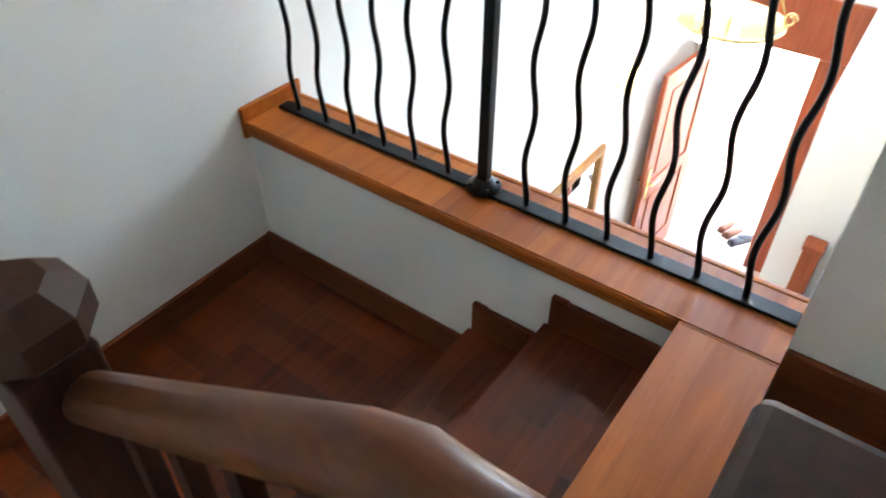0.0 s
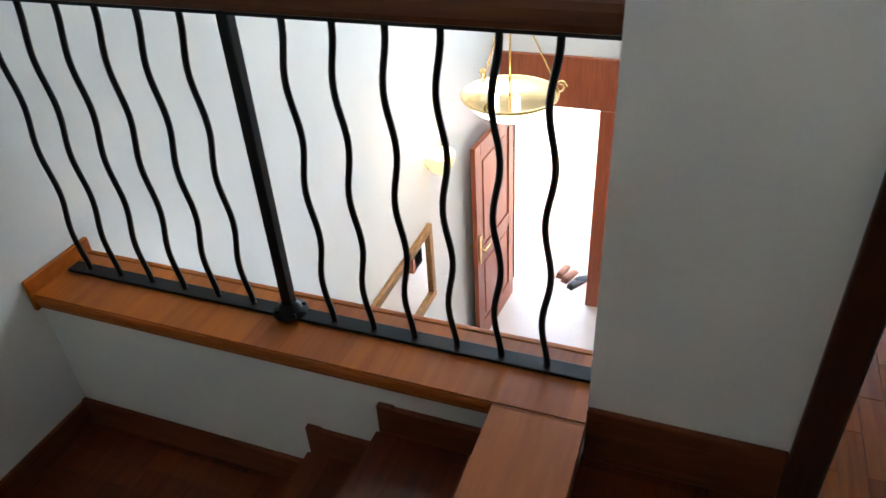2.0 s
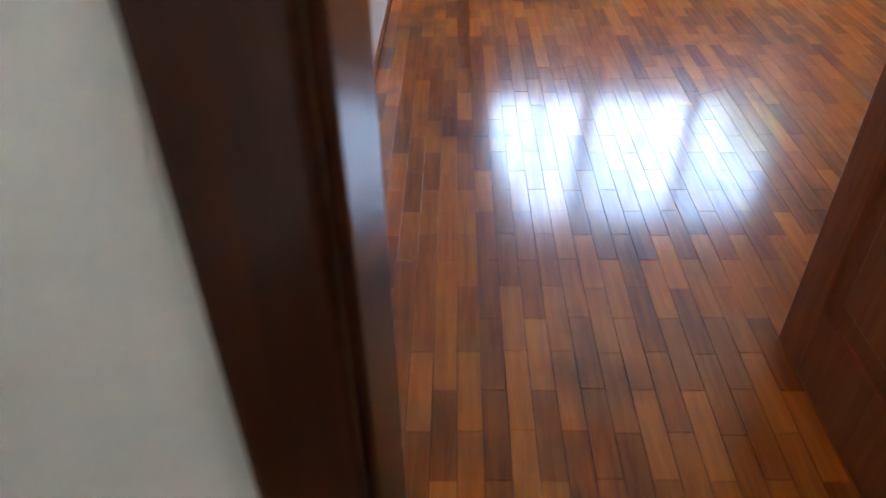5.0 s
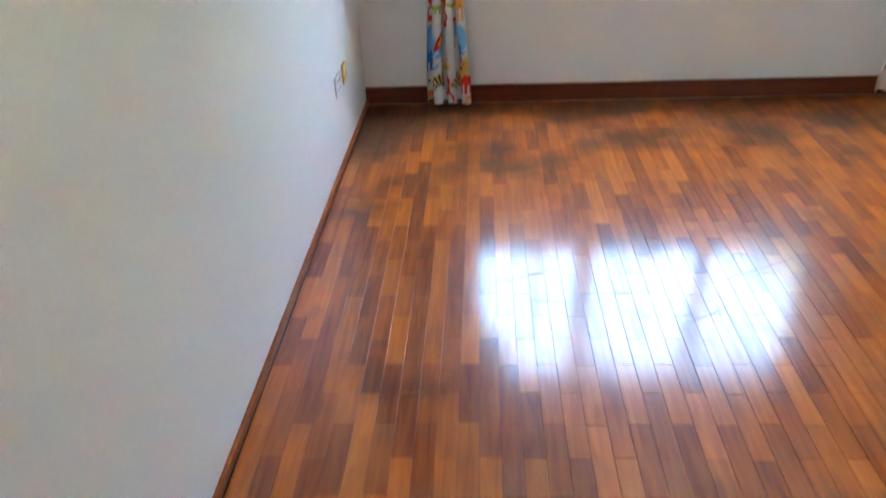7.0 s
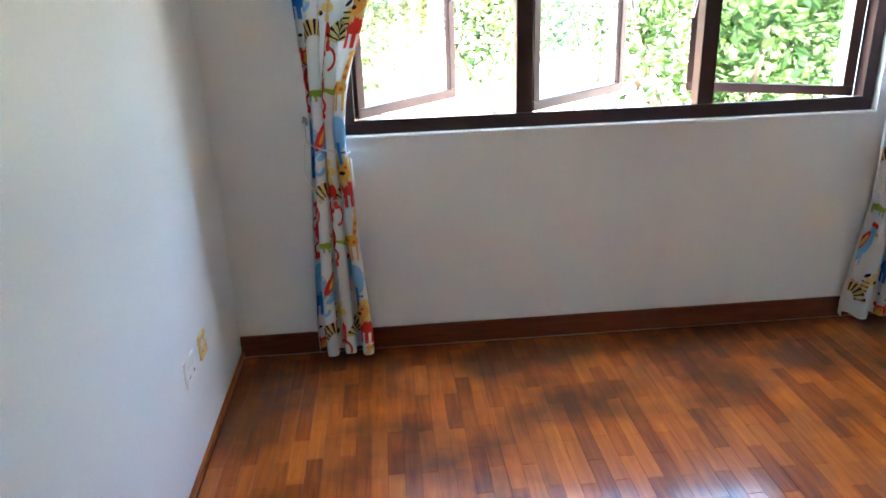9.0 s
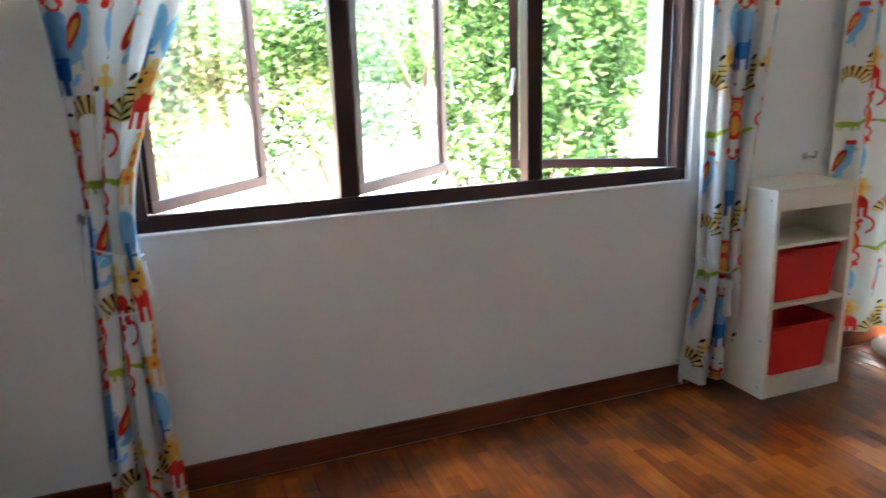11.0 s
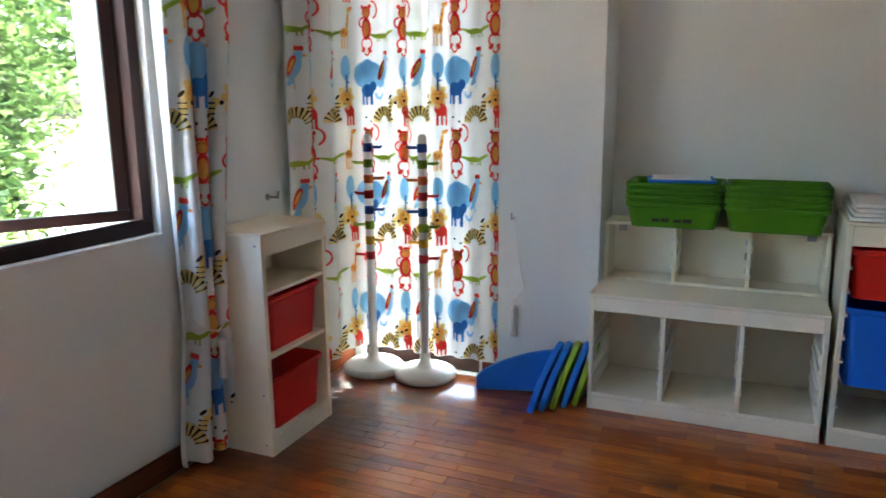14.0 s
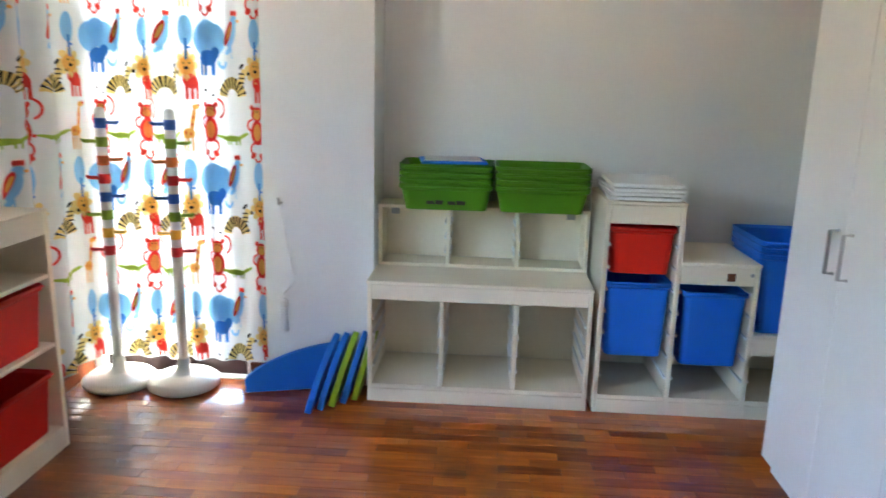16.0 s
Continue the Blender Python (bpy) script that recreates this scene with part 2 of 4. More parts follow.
def tube(points, r, seg=8, bm=None, square=False):
    """A bar swept along points."""
    bm = bm or bmesh.new()
    pts = [Vector(p) for p in points]
    rings = []
    ref = Vector((0, 1, 0.03)) if abs((pts[-1] - pts[0]).normalized().y) < 0.9 else Vector((1, 0, 0.03))
    for i, p in enumerate(pts):
        d = (pts[min(i + 1, len(pts) - 1)] - pts[max(i - 1, 0)]).normalized()
        u = d.cross(ref).normalized()
        w = d.cross(u)
        n = 4 if square else seg
        o = math.pi / 4 if square else 0
        rings.append([bm.verts.new(p + r * (math.cos(o + 2 * math.pi * k / n) * u + math.sin(o + 2 * math.pi * k / n) * w)) for k in range(n)])
    n = len(rings[0])
    for a, b in zip(rings, rings[1:]):
        for k in range(n):
            f = bm.faces.new((a[k], a[(k + 1) % n], b[(k + 1) % n], b[k]))
            f.smooth = not square
    bm.faces.new(rings[0][::-1])
    bm.faces.new(rings[-1])
    return bm


def prism(pts, axis, a, b):
    """An outline in the plane across axis, from a to b along it; outline is (y, z) for x, (x, z) for y, (x, y) for z."""
    bm = bmesh.new()
    def at(p, h):
        return {"x": (h, p[0], p[1]), "y": (p[0], h, p[1]), "z": (p[0], p[1], h)}[axis]
    lo, hi = [bm.verts.new(at(p, a)) for p in pts], [bm.verts.new(at(p, b)) for p in pts]
    bm.faces.new(lo)
    bm.faces.new(hi[::-1])
    for i in range(len(pts)):
        j = (i + 1) % len(pts)
        bm.faces.new((lo[i], hi[i], hi[j], lo[j]))
    bmesh.ops.recalc_face_normals(bm, faces=bm.faces)
    return bm


def mesh_of(name, bm, *mats):
    bmesh.ops.recalc_face_normals(bm, faces=bm.faces)
    me = bpy.data.meshes.new(name)
    bm.to_mesh(me)
    bm.free()
    for m in mats:
        me.materials.append(m)
    return me


def part(name, bm, material, parent, label=""):
    ob = new(name, mesh_of(name, bm, material))
    ob.parent = parent
    return tagged(ob, label)


def thing(name, label, category, at=(0, 0, 0), rz=0, group=""):
    ob = new(name)
    ob.matrix_world = pose(*at, 0, 0, rz)
    return tagged(ob, label, category, group)


def solid(name, bm, material, label, category, group="", kind="", m=None):
    ob = new(name, mesh_of(name, bm, material))
    if m:
        ob.matrix_world = m
    return tagged(ob, label, category, group, kind)


def structure(name, bm, material, label="", category="wall"):
    return solid(name, bm, material, label, category, kind="structure")


# ---- measures of the place ----
W = 5.0          # window wall
XR = 4.19        # wall of the tall window
XN = 4.51        # back of the niche
YD = 0.61        # landing side of the door wall
YR = 0.75        # room side of it
HALL_X = -1.68   # far wall of the stairwell
GROUND = -3.1    # hall floor
CEIL = 2.60
YE = 4.95        # entrance wall


def wall_grid(name, axis, a, b, us, zs, holes, material, label):
    """A wall from a to b across axis, cut into blocks at us (along) and zs; the blocks in holes are openings."""
    bm = bmesh.new()
    for i in range(len(us) - 1):
        for k in range(len(zs) - 1):
            if (i, k) in holes:
                continue
            if axis == "y":
                add_box(bm, us[i], us[i + 1], a, b, zs[k], zs[k + 1])
            else:
                add_box(bm, a, b, us[i], us[i + 1], zs[k], zs[k + 1])
    bmesh.ops.remove_doubles(bm, verts=bm.verts, dist=0.0005)
    return structure(name, bm, material, label)


# ---- setting: the room ----
SILL = 0.968
wall_grid("wall_window", "y", W, W + 0.15, (-0.15, 0.53, 2.81, XN + 0.15), (-3.2, SILL, 2.15, CEIL), {(1, 1)}, M_WALL, "white painted wall under and around a wide window")
wall_grid("wall_left", "x", -0.15, 0.0, (YR, W), (-0.3, CEIL), set(), M_WALL, "long plain white painted wall")
wall_grid("wall_tall_window", "x", XR, XR + 0.15, (3.6, 4.22, 4.94, W), (-0.3, 0.0, 2.2, CEIL), {(1, 1)}, M_WALL, "white wall beside the tall curtained window")
wall_grid("wall_niche", "x", XN, XN + 0.15, (1.37, 3.6), (-0.3, CEIL), set(), M_WALL, "white back wall of a shallow niche")
structure("wall_niche_return", box(XR + 0.15, XN + 0.15, 3.6, 3.75, -0.3, CEIL), M_WALL, "white wall closing the niche")
wall_grid("wall_door", "y", YD, YR, (-0.15, 0.284, 1.17, 2.05), (-0.3, -0.02, 2.1, CEIL), {(1, 1)}, M_WALL, "white painted wall with a doorway")
structure("wall_wardrobe", box(1.65, XN + 0.15, 1.22, 1.37, -0.3, CEIL), M_WALL, "plain white wall behind the wardrobe")
structure("wall_door_side", box(1.65, 1.80, YR, 1.22, -0.3, CEIL), M_WALL, "short white wall beside the open door")
structure("ceiling", box(HALL_X - 0.15, XN + 0.15, -1.75, W + 0.15, CEIL, CEIL + 0.15), M_CEIL, "flat white ceiling", "ceiling")

# skirtings
def skirting(name, x0, x1, y0, y1, z0=0.0, h=0.1):
    return structure(name, box(x0, x1, y0, y1, z0, z0 + h, bevel=0.004), M_BASEB, "varnished reddish-brown wooden skirting board", "baseboard")


structure("baseboard_left", box(0.0, 0.014, YR, W - 0.016, 0, 0.030, bevel=0.004), M_SILLWOOD, "thin golden-brown wooden edging strip", "baseboard")
skirting("baseboard_window", 0.0, 3.0, W - 0.016, W)
skirting("baseboard_window_end", 3.48, XR, W - 0.016, W)
skirting("baseboard_tall", XR - 0.016, XR, 3.62, 4.2, 0, 0.09)
skirting("baseboard_pier", -0.15, 0.233, YD - 0.016, YD, 0, 0.148)
skirting("baseboard_corridor", 1.25, 1.9, YD - 0.016, YD, 0, 0.148)

# door frame and leaf
frame_parts = bmesh.new()
add_box(frame_parts, 0.233, 0.301, YD - 0.018, YD, 0, 2.17, 0.005)
add_box(frame_parts, 1.155, 1.235, YD - 0.018, YD, 0, 2.17, 0.005)
add_box(frame_parts, 0.301, 1.155, YD - 0.018, YD, 2.09, 2.17, 0.005)
add_box(frame_parts, 0.284, 0.308, YD, YR + 0.002, 0, 2.1, 0.004)
add_box(frame_parts, 1.145, 1.17, YD, YR + 0.002, 0, 2.1, 0.004)
add_box(frame_parts, 0.308, 1.145, YD, YR + 0.002, 2.075, 2.1, 0.004)
structure("door_frame", frame_parts, M_DARKWOOD, "dark stained wooden door frame", "door frame")


def panel_door(name, width, height, material, label, m, handle_side=1, plate=False):
    """A framed leaf with raised panels; its hinge edge is at x = 0."""
    d = thing(name, label, "door")
    d.matrix_world = m
    bm = bmesh.new()
    st = 0.11
    for a in ((0, st, 0, height), (width - st, width, 0, height), (st, width - st, 0, 0.2), (st, width - st, height - 0.12, height), (st, width - st, height * 0.44, height * 0.44 + 0.13)):
        add_box(bm, a[0], a[1], -0.02, 0.02, a[2], a[3], 0.004)
    part("leaf_frame", bm, material, d)
    for z0, z1 in ((0.2, height * 0.44), (height * 0.44 + 0.13, height - 0.12)):
        bm = box(st - 0.005, width - st + 0.005, -0.008, 0.008, z0 - 0.005, z1 + 0.005)
        add_box(bm, st + 0.05, width - st - 0.05, -0.016, 0.016, z0 + 0.05, z1 - 0.05, 0.008)
        part("panel", bm, material, d)
    for s in (-1, 1):
        h = part("handle", tube([(width - 0.055, s * 0.02, 1.0), (width - 0.055, s * 0.06, 1.0), (width - 0.17, s * 0.06, 1.0)], 0.009), M_BRASS, d, "brass lever handle")
        part("backplate", box(width - 0.075, width - 0.035, *sorted((s * 0.021, s * 0.027)), 0.86, 1.14, bevel=0.003), M_BRASS, h)
    return d


panel_door("door_room", 0.84, 2.07, M_DOORRED, "reddish-brown panelled wooden door standing wide open", pose(1.185, YR + 0.02, 0.006, 0, 0, 91))

# window with three casements
win = tagged(new("window_wide"), "three-part dark brown metal casement window standing open", "window", kind="structure")
bm = bmesh.new()
FX0, FX1, FZ0, FZ1, FY = 0.53, 2.81, SILL, 2.15, 5.07
for a in ((FX0, FX1, FZ0, FZ0 + 0.05), (FX0, FX1, FZ1 - 0.05, FZ1), (FX0, FX0 + 0.05, FZ0 + 0.05, FZ1 - 0.05), (FX1 - 0.05, FX1, FZ0 + 0.05, FZ1 - 0.05)):
    add_box(bm, a[0], a[1], FY - 0.035, FY + 0.035, a[2], a[3], 0.004)
for x in (1.285, 2.06):
    add_box(bm, x - 0.035, x + 0.035, FY - 0.035, FY + 0.035, FZ0 + 0.05, FZ1 - 0.05, 0.004)
add_box(bm, FX0 + 0.05, FX1 - 0.05, FY - 0.045, FY - 0.02, FZ0 + 0.05, FZ0 + 0.062, 0.002)
part("window_frame", bm, M_FRAME, win)
part("window_sill", box(FX0 - 0.0, FX1 + 0.0, W - 0.006, FY - 0.036, SILL - 0.01, SILL + 0.004, bevel=0.003), M_WALL, win, "white painted plaster sill")


def casement(hinge_x, width, angle, flip):
    c = new("casement")
    c.parent = win
    zb, zt, t = FZ0 + 0.055, FZ1 - 0.055, 0.042
    c.matrix_local = pose(hinge_x, FY + 0.03, 0, 0, 0, angle)
    bm = bmesh.new()
    s = -1 if flip else 1
    for a in ((0, width, zb, zb + t), (0, width, zt - t, zt), (0, t, zb + t, zt - t), (width - t, width, zb + t, zt - t)):
        xs = sorted((s * a[0], s * a[1]))
        add_box(bm, xs[0], xs[1], -0.015, 0.015, a[2], a[3], 0.003)
    me = mesh_of("sash", bm, M_FRAME)
    c.name = "casement"
    o = new("sash", me)
    o.parent = c
    xs = sorted((s * t * 0.8, s * (width - t * 0.8)))
    g = part("pane", box(xs[0], xs[1], -0.003, 0.003, zb + t * 0.8, zt - t * 0.8), M_GLASS, c, "clear glass pane")
    g.visible_shadow = False
    hx = s * (width - 0.02)
    part("handle", tube([(hx, -0.016, 1.47), (hx, -0.045, 1.47), (hx, -0.05, 1.44), (hx + 0.012 * s, -0.055, 1.36)], 0.008), M_STEEL, c, "grey metal window handle")


casement(0.585, 0.66, 46, False)
casement(1.325, 0.68, 39, False)
casement(2.755, 0.70, -30, True)

# tall window behind the curtain
win2 = tagged(new("window_tall"), "tall white-lit window behind a printed curtain", "window", kind="structure")
bm = bmesh.new()
for a in ((4.22, 4.94, 0.0, 0.09), (4.22, 4.94, 2.15, 2.2), (4.22, 4.27, 0.09, 2.15), (4.89, 4.94, 0.09, 2.15), (4.56, 4.61, 0.09, 2.15)):
    add_box(bm, XR + 0.05, XR + 0.11, a[0], a[1], a[2], a[3], 0.004)
part("window_frame", bm, M_FRAME, win2)
for y0, y1 in ((4.265, 4.565), (4.605, 4.895)):
    g = part("pane", box(XR + 0.077, XR + 0.083, y0, y1, 0.085, 2.155), M_GLASS, win2)
    g.visible_shadow = False

# ---- setting: stairwell and hall ----
wall_grid("wall_stair", "x", HALL_X - 0.15, HALL_X, (-1.75, YE + 0.2), (-3.3, CEIL), set(), M_WALL, "tall white painted wall of the stairwell")
structure("wall_under_balustrade", box(HALL_X, -0.15, YD, YD + 0.2, -3.3, 0.065), M_WALL, "low white wall below the balustrade sill")
structure("wall_under_room", box(-0.15, 0.0, YD, W, -3.3, -0.3), M_WALL, "white wall of the hall below the room")
# the high opening is assumed and unseen, cut to let light into the hall
wall_grid("wall_entrance", "y", YE, YE + 0.2, (HALL_X, -1.55, -0.79, -0.15), (-3.3, GROUND - 0.02, -1.12, 0.7, 2.3, CEIL), {(1, 1), (1, 3), (0, 3), (2, 3)}, M_WALL, "white wall with the entrance doorway and an added, unseen high opening")
structure("wall_hall_box", prism([(3.7, GROUND), (YE - 0.052, GROUND), (YE - 0.052, -0.40), (3.7, -0.81)], "x", -0.52, -0.152), M_WALL, "white boxed-in corner of the hall with a sloping top")
structure("wall_corridor_back", box(HALL_X, 1.95, -1.75, -1.6, -3.3, CEIL), M_WALL, "plain white wall of the stair landing")
# unseen opening added here so sky light brightens the landing and pier
wall_grid("wall_corridor_end", "x", 1.9, 2.05, (-1.6, -1.30, -0.20, YD), (-0.3, 1.88, 2.24, CEIL), {(1, 1)}, M_WALL, "plain white wall at the end of the landing with an added light opening")
structure("floor_slab", box(-0.155, XN, -1.6, W, -0.3, -0.012), M_GAP, "dark base under the parquet boards", "floor")
structure("floor_landing", box(HALL_X, -0.847, -1.6, YD, -0.6, -0.412), M_GAP, "dark base under the half-landing boards", "floor")
structure("floor_hall", box(HALL_X, 0.0, YD + 0.2, YE + 0.2, GROUND - 0.2, GROUND), M_TILE, "pale beige polished tile floor", "floor")

# stair flight and its boards
st = thing("staircase", "varnished reddish-brown wooden stair flight with plank treads", "stairs")
for x0, x1, z in ((-0.872, -0.60, -0.243), (-0.652, -0.335, -0.085)):
    n = 4
    for i in range(n):
        a, b = x0 + (x1 - x0) * i / n, x0 + (x1 - x0) * (i + 1) / n
        cuts = [-0.25, -0.05 + 0.1 * (i % 2), 0.25 + 0.07 * (i % 3), YD - 0.018]
        for c, d in zip(cuts, cuts[1:]):
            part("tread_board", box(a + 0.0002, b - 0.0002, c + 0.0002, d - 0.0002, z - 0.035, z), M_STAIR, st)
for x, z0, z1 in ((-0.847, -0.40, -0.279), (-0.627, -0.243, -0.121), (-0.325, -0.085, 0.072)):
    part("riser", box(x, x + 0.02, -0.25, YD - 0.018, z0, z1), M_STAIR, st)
for i in range(5):
    a, b = -0.352 + 0.2015 * i / 5, -0.352 + 0.2015 * (i + 1) / 5
    cuts = [-0.29, -0.1 + 0.13 * (i % 2), 0.3 - 0.1 * (i % 3), 0.585]
    for c, d in zip(cuts, cuts[1:]):
        part("top_board", box(a + 0.0001, b - 0.0001, c + 0.0001, d - 0.0001, 0.072, 0.11), M_LEDGE, st, "lighter golden-brown board of the top step")
part("end_riser", box(-0.18, -0.156, -0.29, 0.585, -0.01, 0.071), M_STAIR, st)
# stepped skirting on the low wall
sk = bmesh.new()
for a in ((HALL_X, -0.852, -0.41, -0.305), (-0.852, -0.632, -0.25, -0.152), (-0.632, -0.352, -0.09, 0.0)):
    add_box(sk, a[0], a[1], YD - 0.016, YD, a[2], a[3], 0.003)
for x, z in ((-0.852, -0.152), (-0.632, 0.0)):
    add_box(sk, x - 0.012, x + 0.03, YD - 0.0175, YD - 0.0005, z - 0.16, z + 0.005 + (0.0), 0.002)
structure("baseboard_stair", sk, M_BASEB, "reddish-brown stepped skirting following the stairs", "baseboard")
skirting("baseboard_landing", HALL_X, HALL_X + 0.016, -1.6, YD - 0.016, -0.4, 0.092)
# lower flight
for i in range(6):
    z = -0.40 - 0.175 * (i + 1)
    x = -0.88 + 0.26 * i
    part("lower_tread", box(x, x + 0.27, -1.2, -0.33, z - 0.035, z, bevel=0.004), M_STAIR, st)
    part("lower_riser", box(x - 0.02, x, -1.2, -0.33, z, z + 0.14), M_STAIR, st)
part("stringer", prism([(-0.9, -0.55), (-0.16, -0.1), (-0.16, 0.07), (-0.38, 0.07), (-0.9, -0.25)], "y", -0.35, -0.295), M_NEWEL, st)

# sill with the balustrade
sill = thing("balustrade_sill", "golden-brown wooden sill of laid boards under the railing", "sill")
bm = bmesh.new()
xs = [HALL_X + 0.016]
while xs[-1] < -0.1503:
    xs.append(min(xs[-1] + random.uniform(0.10, 0.16), -0.1502))
for i in range(len(xs) - 1):
    part("cross_board", box(xs[i] + 0.00005, xs[i + 1] - 0.00005, 0.594, 0.797, 0.0685, 0.1125), M_LEDGE, sill)
part("nosing", box(HALL_X + 0.016, -0.353, 0.586, 0.631, 0.078, 0.110, bevel=0.010), M_SILLWOOD, sill, "rounded front nosing board")
part("nosing_end", box(-0.352, -0.1502, 0.5855, 0.593, 0.072, 0.1105), M_SILLWOOD, sill)
part("back_lip", box(HALL_X + 0.016, -0.1505, 0.798, 0.816, 0.05, 0.1145, bevel=0.004), M_SILLWOOD, sill)
part("end_board", box(HALL_X, HALL_X + 0.0155, 0.585, 0.818, 0.06, 0.158, bevel=0.003), M_SILLWOOD, sill)

BY = 0.729
POST_X = -0.931
rail = thing("balustrade", "black iron railing of wavy bars with a brown wooden handrail", "railing")
part("bottom_bar", box(HALL_X + 0.03, -0.152, BY - 0.022, BY + 0.022, 0.113, 0.122, bevel=0.002), M_IRON, rail)
part("handrail", box(HALL_X, -0.152, BY - 0.035, BY + 0.035, 0.886, 0.946, bevel=0.018), M_RAILWOOD, rail, "rounded brown wooden handrail")
part("top_bar", box(HALL_X, -0.152, BY - 0.012, BY + 0.012, 0.877, 0.8855), M_IRON, rail)


def wavy(x):
    pts = []
    for i in range(49):
        u = i / 48
        z = 0.122 + u * 0.756
        pts.append((x + 0.008 * math.cos(2 * math.pi * (z - 0.115) / 0.252), BY, z))
    return tube(pts, 0.0075, 8)


for x in [POST_X + 0.010 + 0.1082 * k for k in range(1, 7)] + [POST_X - 0.010 - 0.1085 * k for k in range(1, 7)]:
    part("wavy_bar", wavy(x), M_IRON, rail)
post = part("post", box(POST_X - 0.014, POST_X + 0.014, BY - 0.014, BY + 0.014, 0.122, 0.877, bevel=0.003), M_IRON, rail, "straight square black post")
part("flange", lathe([(0.045, 0.1225), (0.045, 0.128), (0.03, 0.133), (0.022, 0.15)], 28, pose(POST_X, BY, 0)), M_IRON, post)
for k in range(4):
    a = math.pi / 4 + k * math.pi / 2
    part("bolt", lathe([(0.006, 0.128), (0.006, 0.134), (0.003, 0.136)], 8, pose(POST_X + 0.036 * math.cos(a), BY + 0.036 * math.sin(a), 0)), M_IRON, post)

# stair rail with its two newels
srail = thing("stair_rail", "dark brown wooden stair handrail between two faceted newel posts", "railing")


def newel(x, y, z0, z1, s):
    bm = box(x - s, x + s, y - s, y + s, z0, z1 - 0.10, bevel=0.006)
    top = [(s * 0.82, z1 - 0.10), (s * 1.32, z1 - 0.07), (s * 1.32, z1 - 0.03), (s * 0.75, z1)]
    bm2 = lathe([(r * 1.2, z) for r, z in top], 8, pose(x, y, 0, 0, 0, 22.5))
    for f in bm2.faces:
        f.smooth = False
    me = bpy.data.meshes.new("tmp")
    bm2.to_mesh(me)
    bm2.free()
    bm.from_mesh(me)
    return bm


part("newel_post", newel(-0.863, -0.353, -0.45, 0.645, 0.052), M_NEWEL, srail)
top_newel = box(-0.136, -0.056, -0.29, -0.21, 0.0, 0.80, bevel=0.005)
add_box(top_newel, -0.148, -0.044, -0.302, -0.198, 0.801, 0.85, 0.010)
part("newel_post", top_newel, M_NEWEL, srail)
bm = bmesh.new()
path = [(-0.86, -0.340, 0.445), (-0.345, -0.330, 0.760), (-0.31, -0.328, 0.772), (-0.275, -0.330, 0.772), (-0.13, -0.330, 0.772)]
tube(path, 0.034, 16, bm)
part("handrail", bm, M_RAILWOOD, srail, "rounded glossy brown handrail")
for k in range(5):
    x = -0.76 + 0.115 * k
    zt = 0.445 + (x + 0.86) * 0.612 - 0.03
    part("baluster", box(x - 0.014, x + 0.014, -0.339, -0.311, zt - 0.80, zt, bevel=0.003), M_NEWEL, srail)

lp = thing("hall_newel", "reddish-brown square wooden post at the hall corner", "post", (-0.275, 3.63, GROUND))
part("shaft", box(-0.055, 0.055, -0.055, 0.055, 0, 1.34, bevel=0.006), M_DOORRED, lp)
part("cap", box(-0.066, 0.066, -0.066, 0.066, 1.341, 1.39, bevel=0.012), M_DOORRED, lp)
# hall: entrance door, lamps, mirror
structure("entrance_frame", (lambda b: [add_box(b, *a, bevel=0.005) for a in ((-1.62, -1.55, YE - 0.03, YE + 0.2, GROUND, -1.12), (-0.79, -0.53, YE - 0.05, YE + 0.2, GROUND, -1.12), (-1.62, -0.51, YE - 0.04, YE + 0.2, -1.12, -0.70))] and b)(bmesh.new()), M_DOORRED, "reddish-brown wooden entrance door frame with a deep head", "door frame")
panel_door("entrance_door", 0.82, 1.94, M_DOORRED, "reddish-brown panelled entrance door standing open against the wall", pose(-1.515, YE - 0.055, GROUND + 0.01, 0, 0, -95))

sc = thing("wall_sconce", "lit bowl-shaped wall sconce of frosted glass", "wall lamp", (HALL_X, 3.47, -0.93))
part("bowl", lathe([(0.02, -0.10), (0.06, -0.075), (0.095, -0.02), (0.105, 0.05), (0.098, 0.05), (0.085, -0.015), (0.05, -0.06)], 24, pose(0.075, 0, 0)), M_SCONCE, sc, "glowing amber glass bowl")
part("bracket", box(0, 0.012, -0.04, 0.04, -0.06, 0.04, bevel=0.004), M_BRASS, sc)
part("bulb", lathe([(0.005, -0.02), (0.02, 0.0), (0.005, 0.03)], 10, pose(0.075, 0, 0.0)), M_BULB, sc)

pl = thing("pendant_lamp", "lit alabaster bowl pendant hung on thin brass rods", "ceiling lamp", (-1.05, 3.2, -0.34))
part("bowl", lathe([(0.02, -0.12), (0.12, -0.095), (0.21, -0.04), (0.265, 0.03), (0.258, 0.03), (0.20, -0.03), (0.11, -0.08), (0.02, -0.1)], 40), M_SHADE, pl, "glowing cream glass bowl")
part("rim", lathe([(0.268, 0.02), (0.276, 0.025), (0.276, 0.04), (0.268, 0.042), (0.262, 0.035)], 40), M_BRASS, pl)
part("finial", lathe([(0.004, -0.165), (0.014, -0.15), (0.01, -0.13), (0.025, -0.12)], 14), M_BRASS, pl)
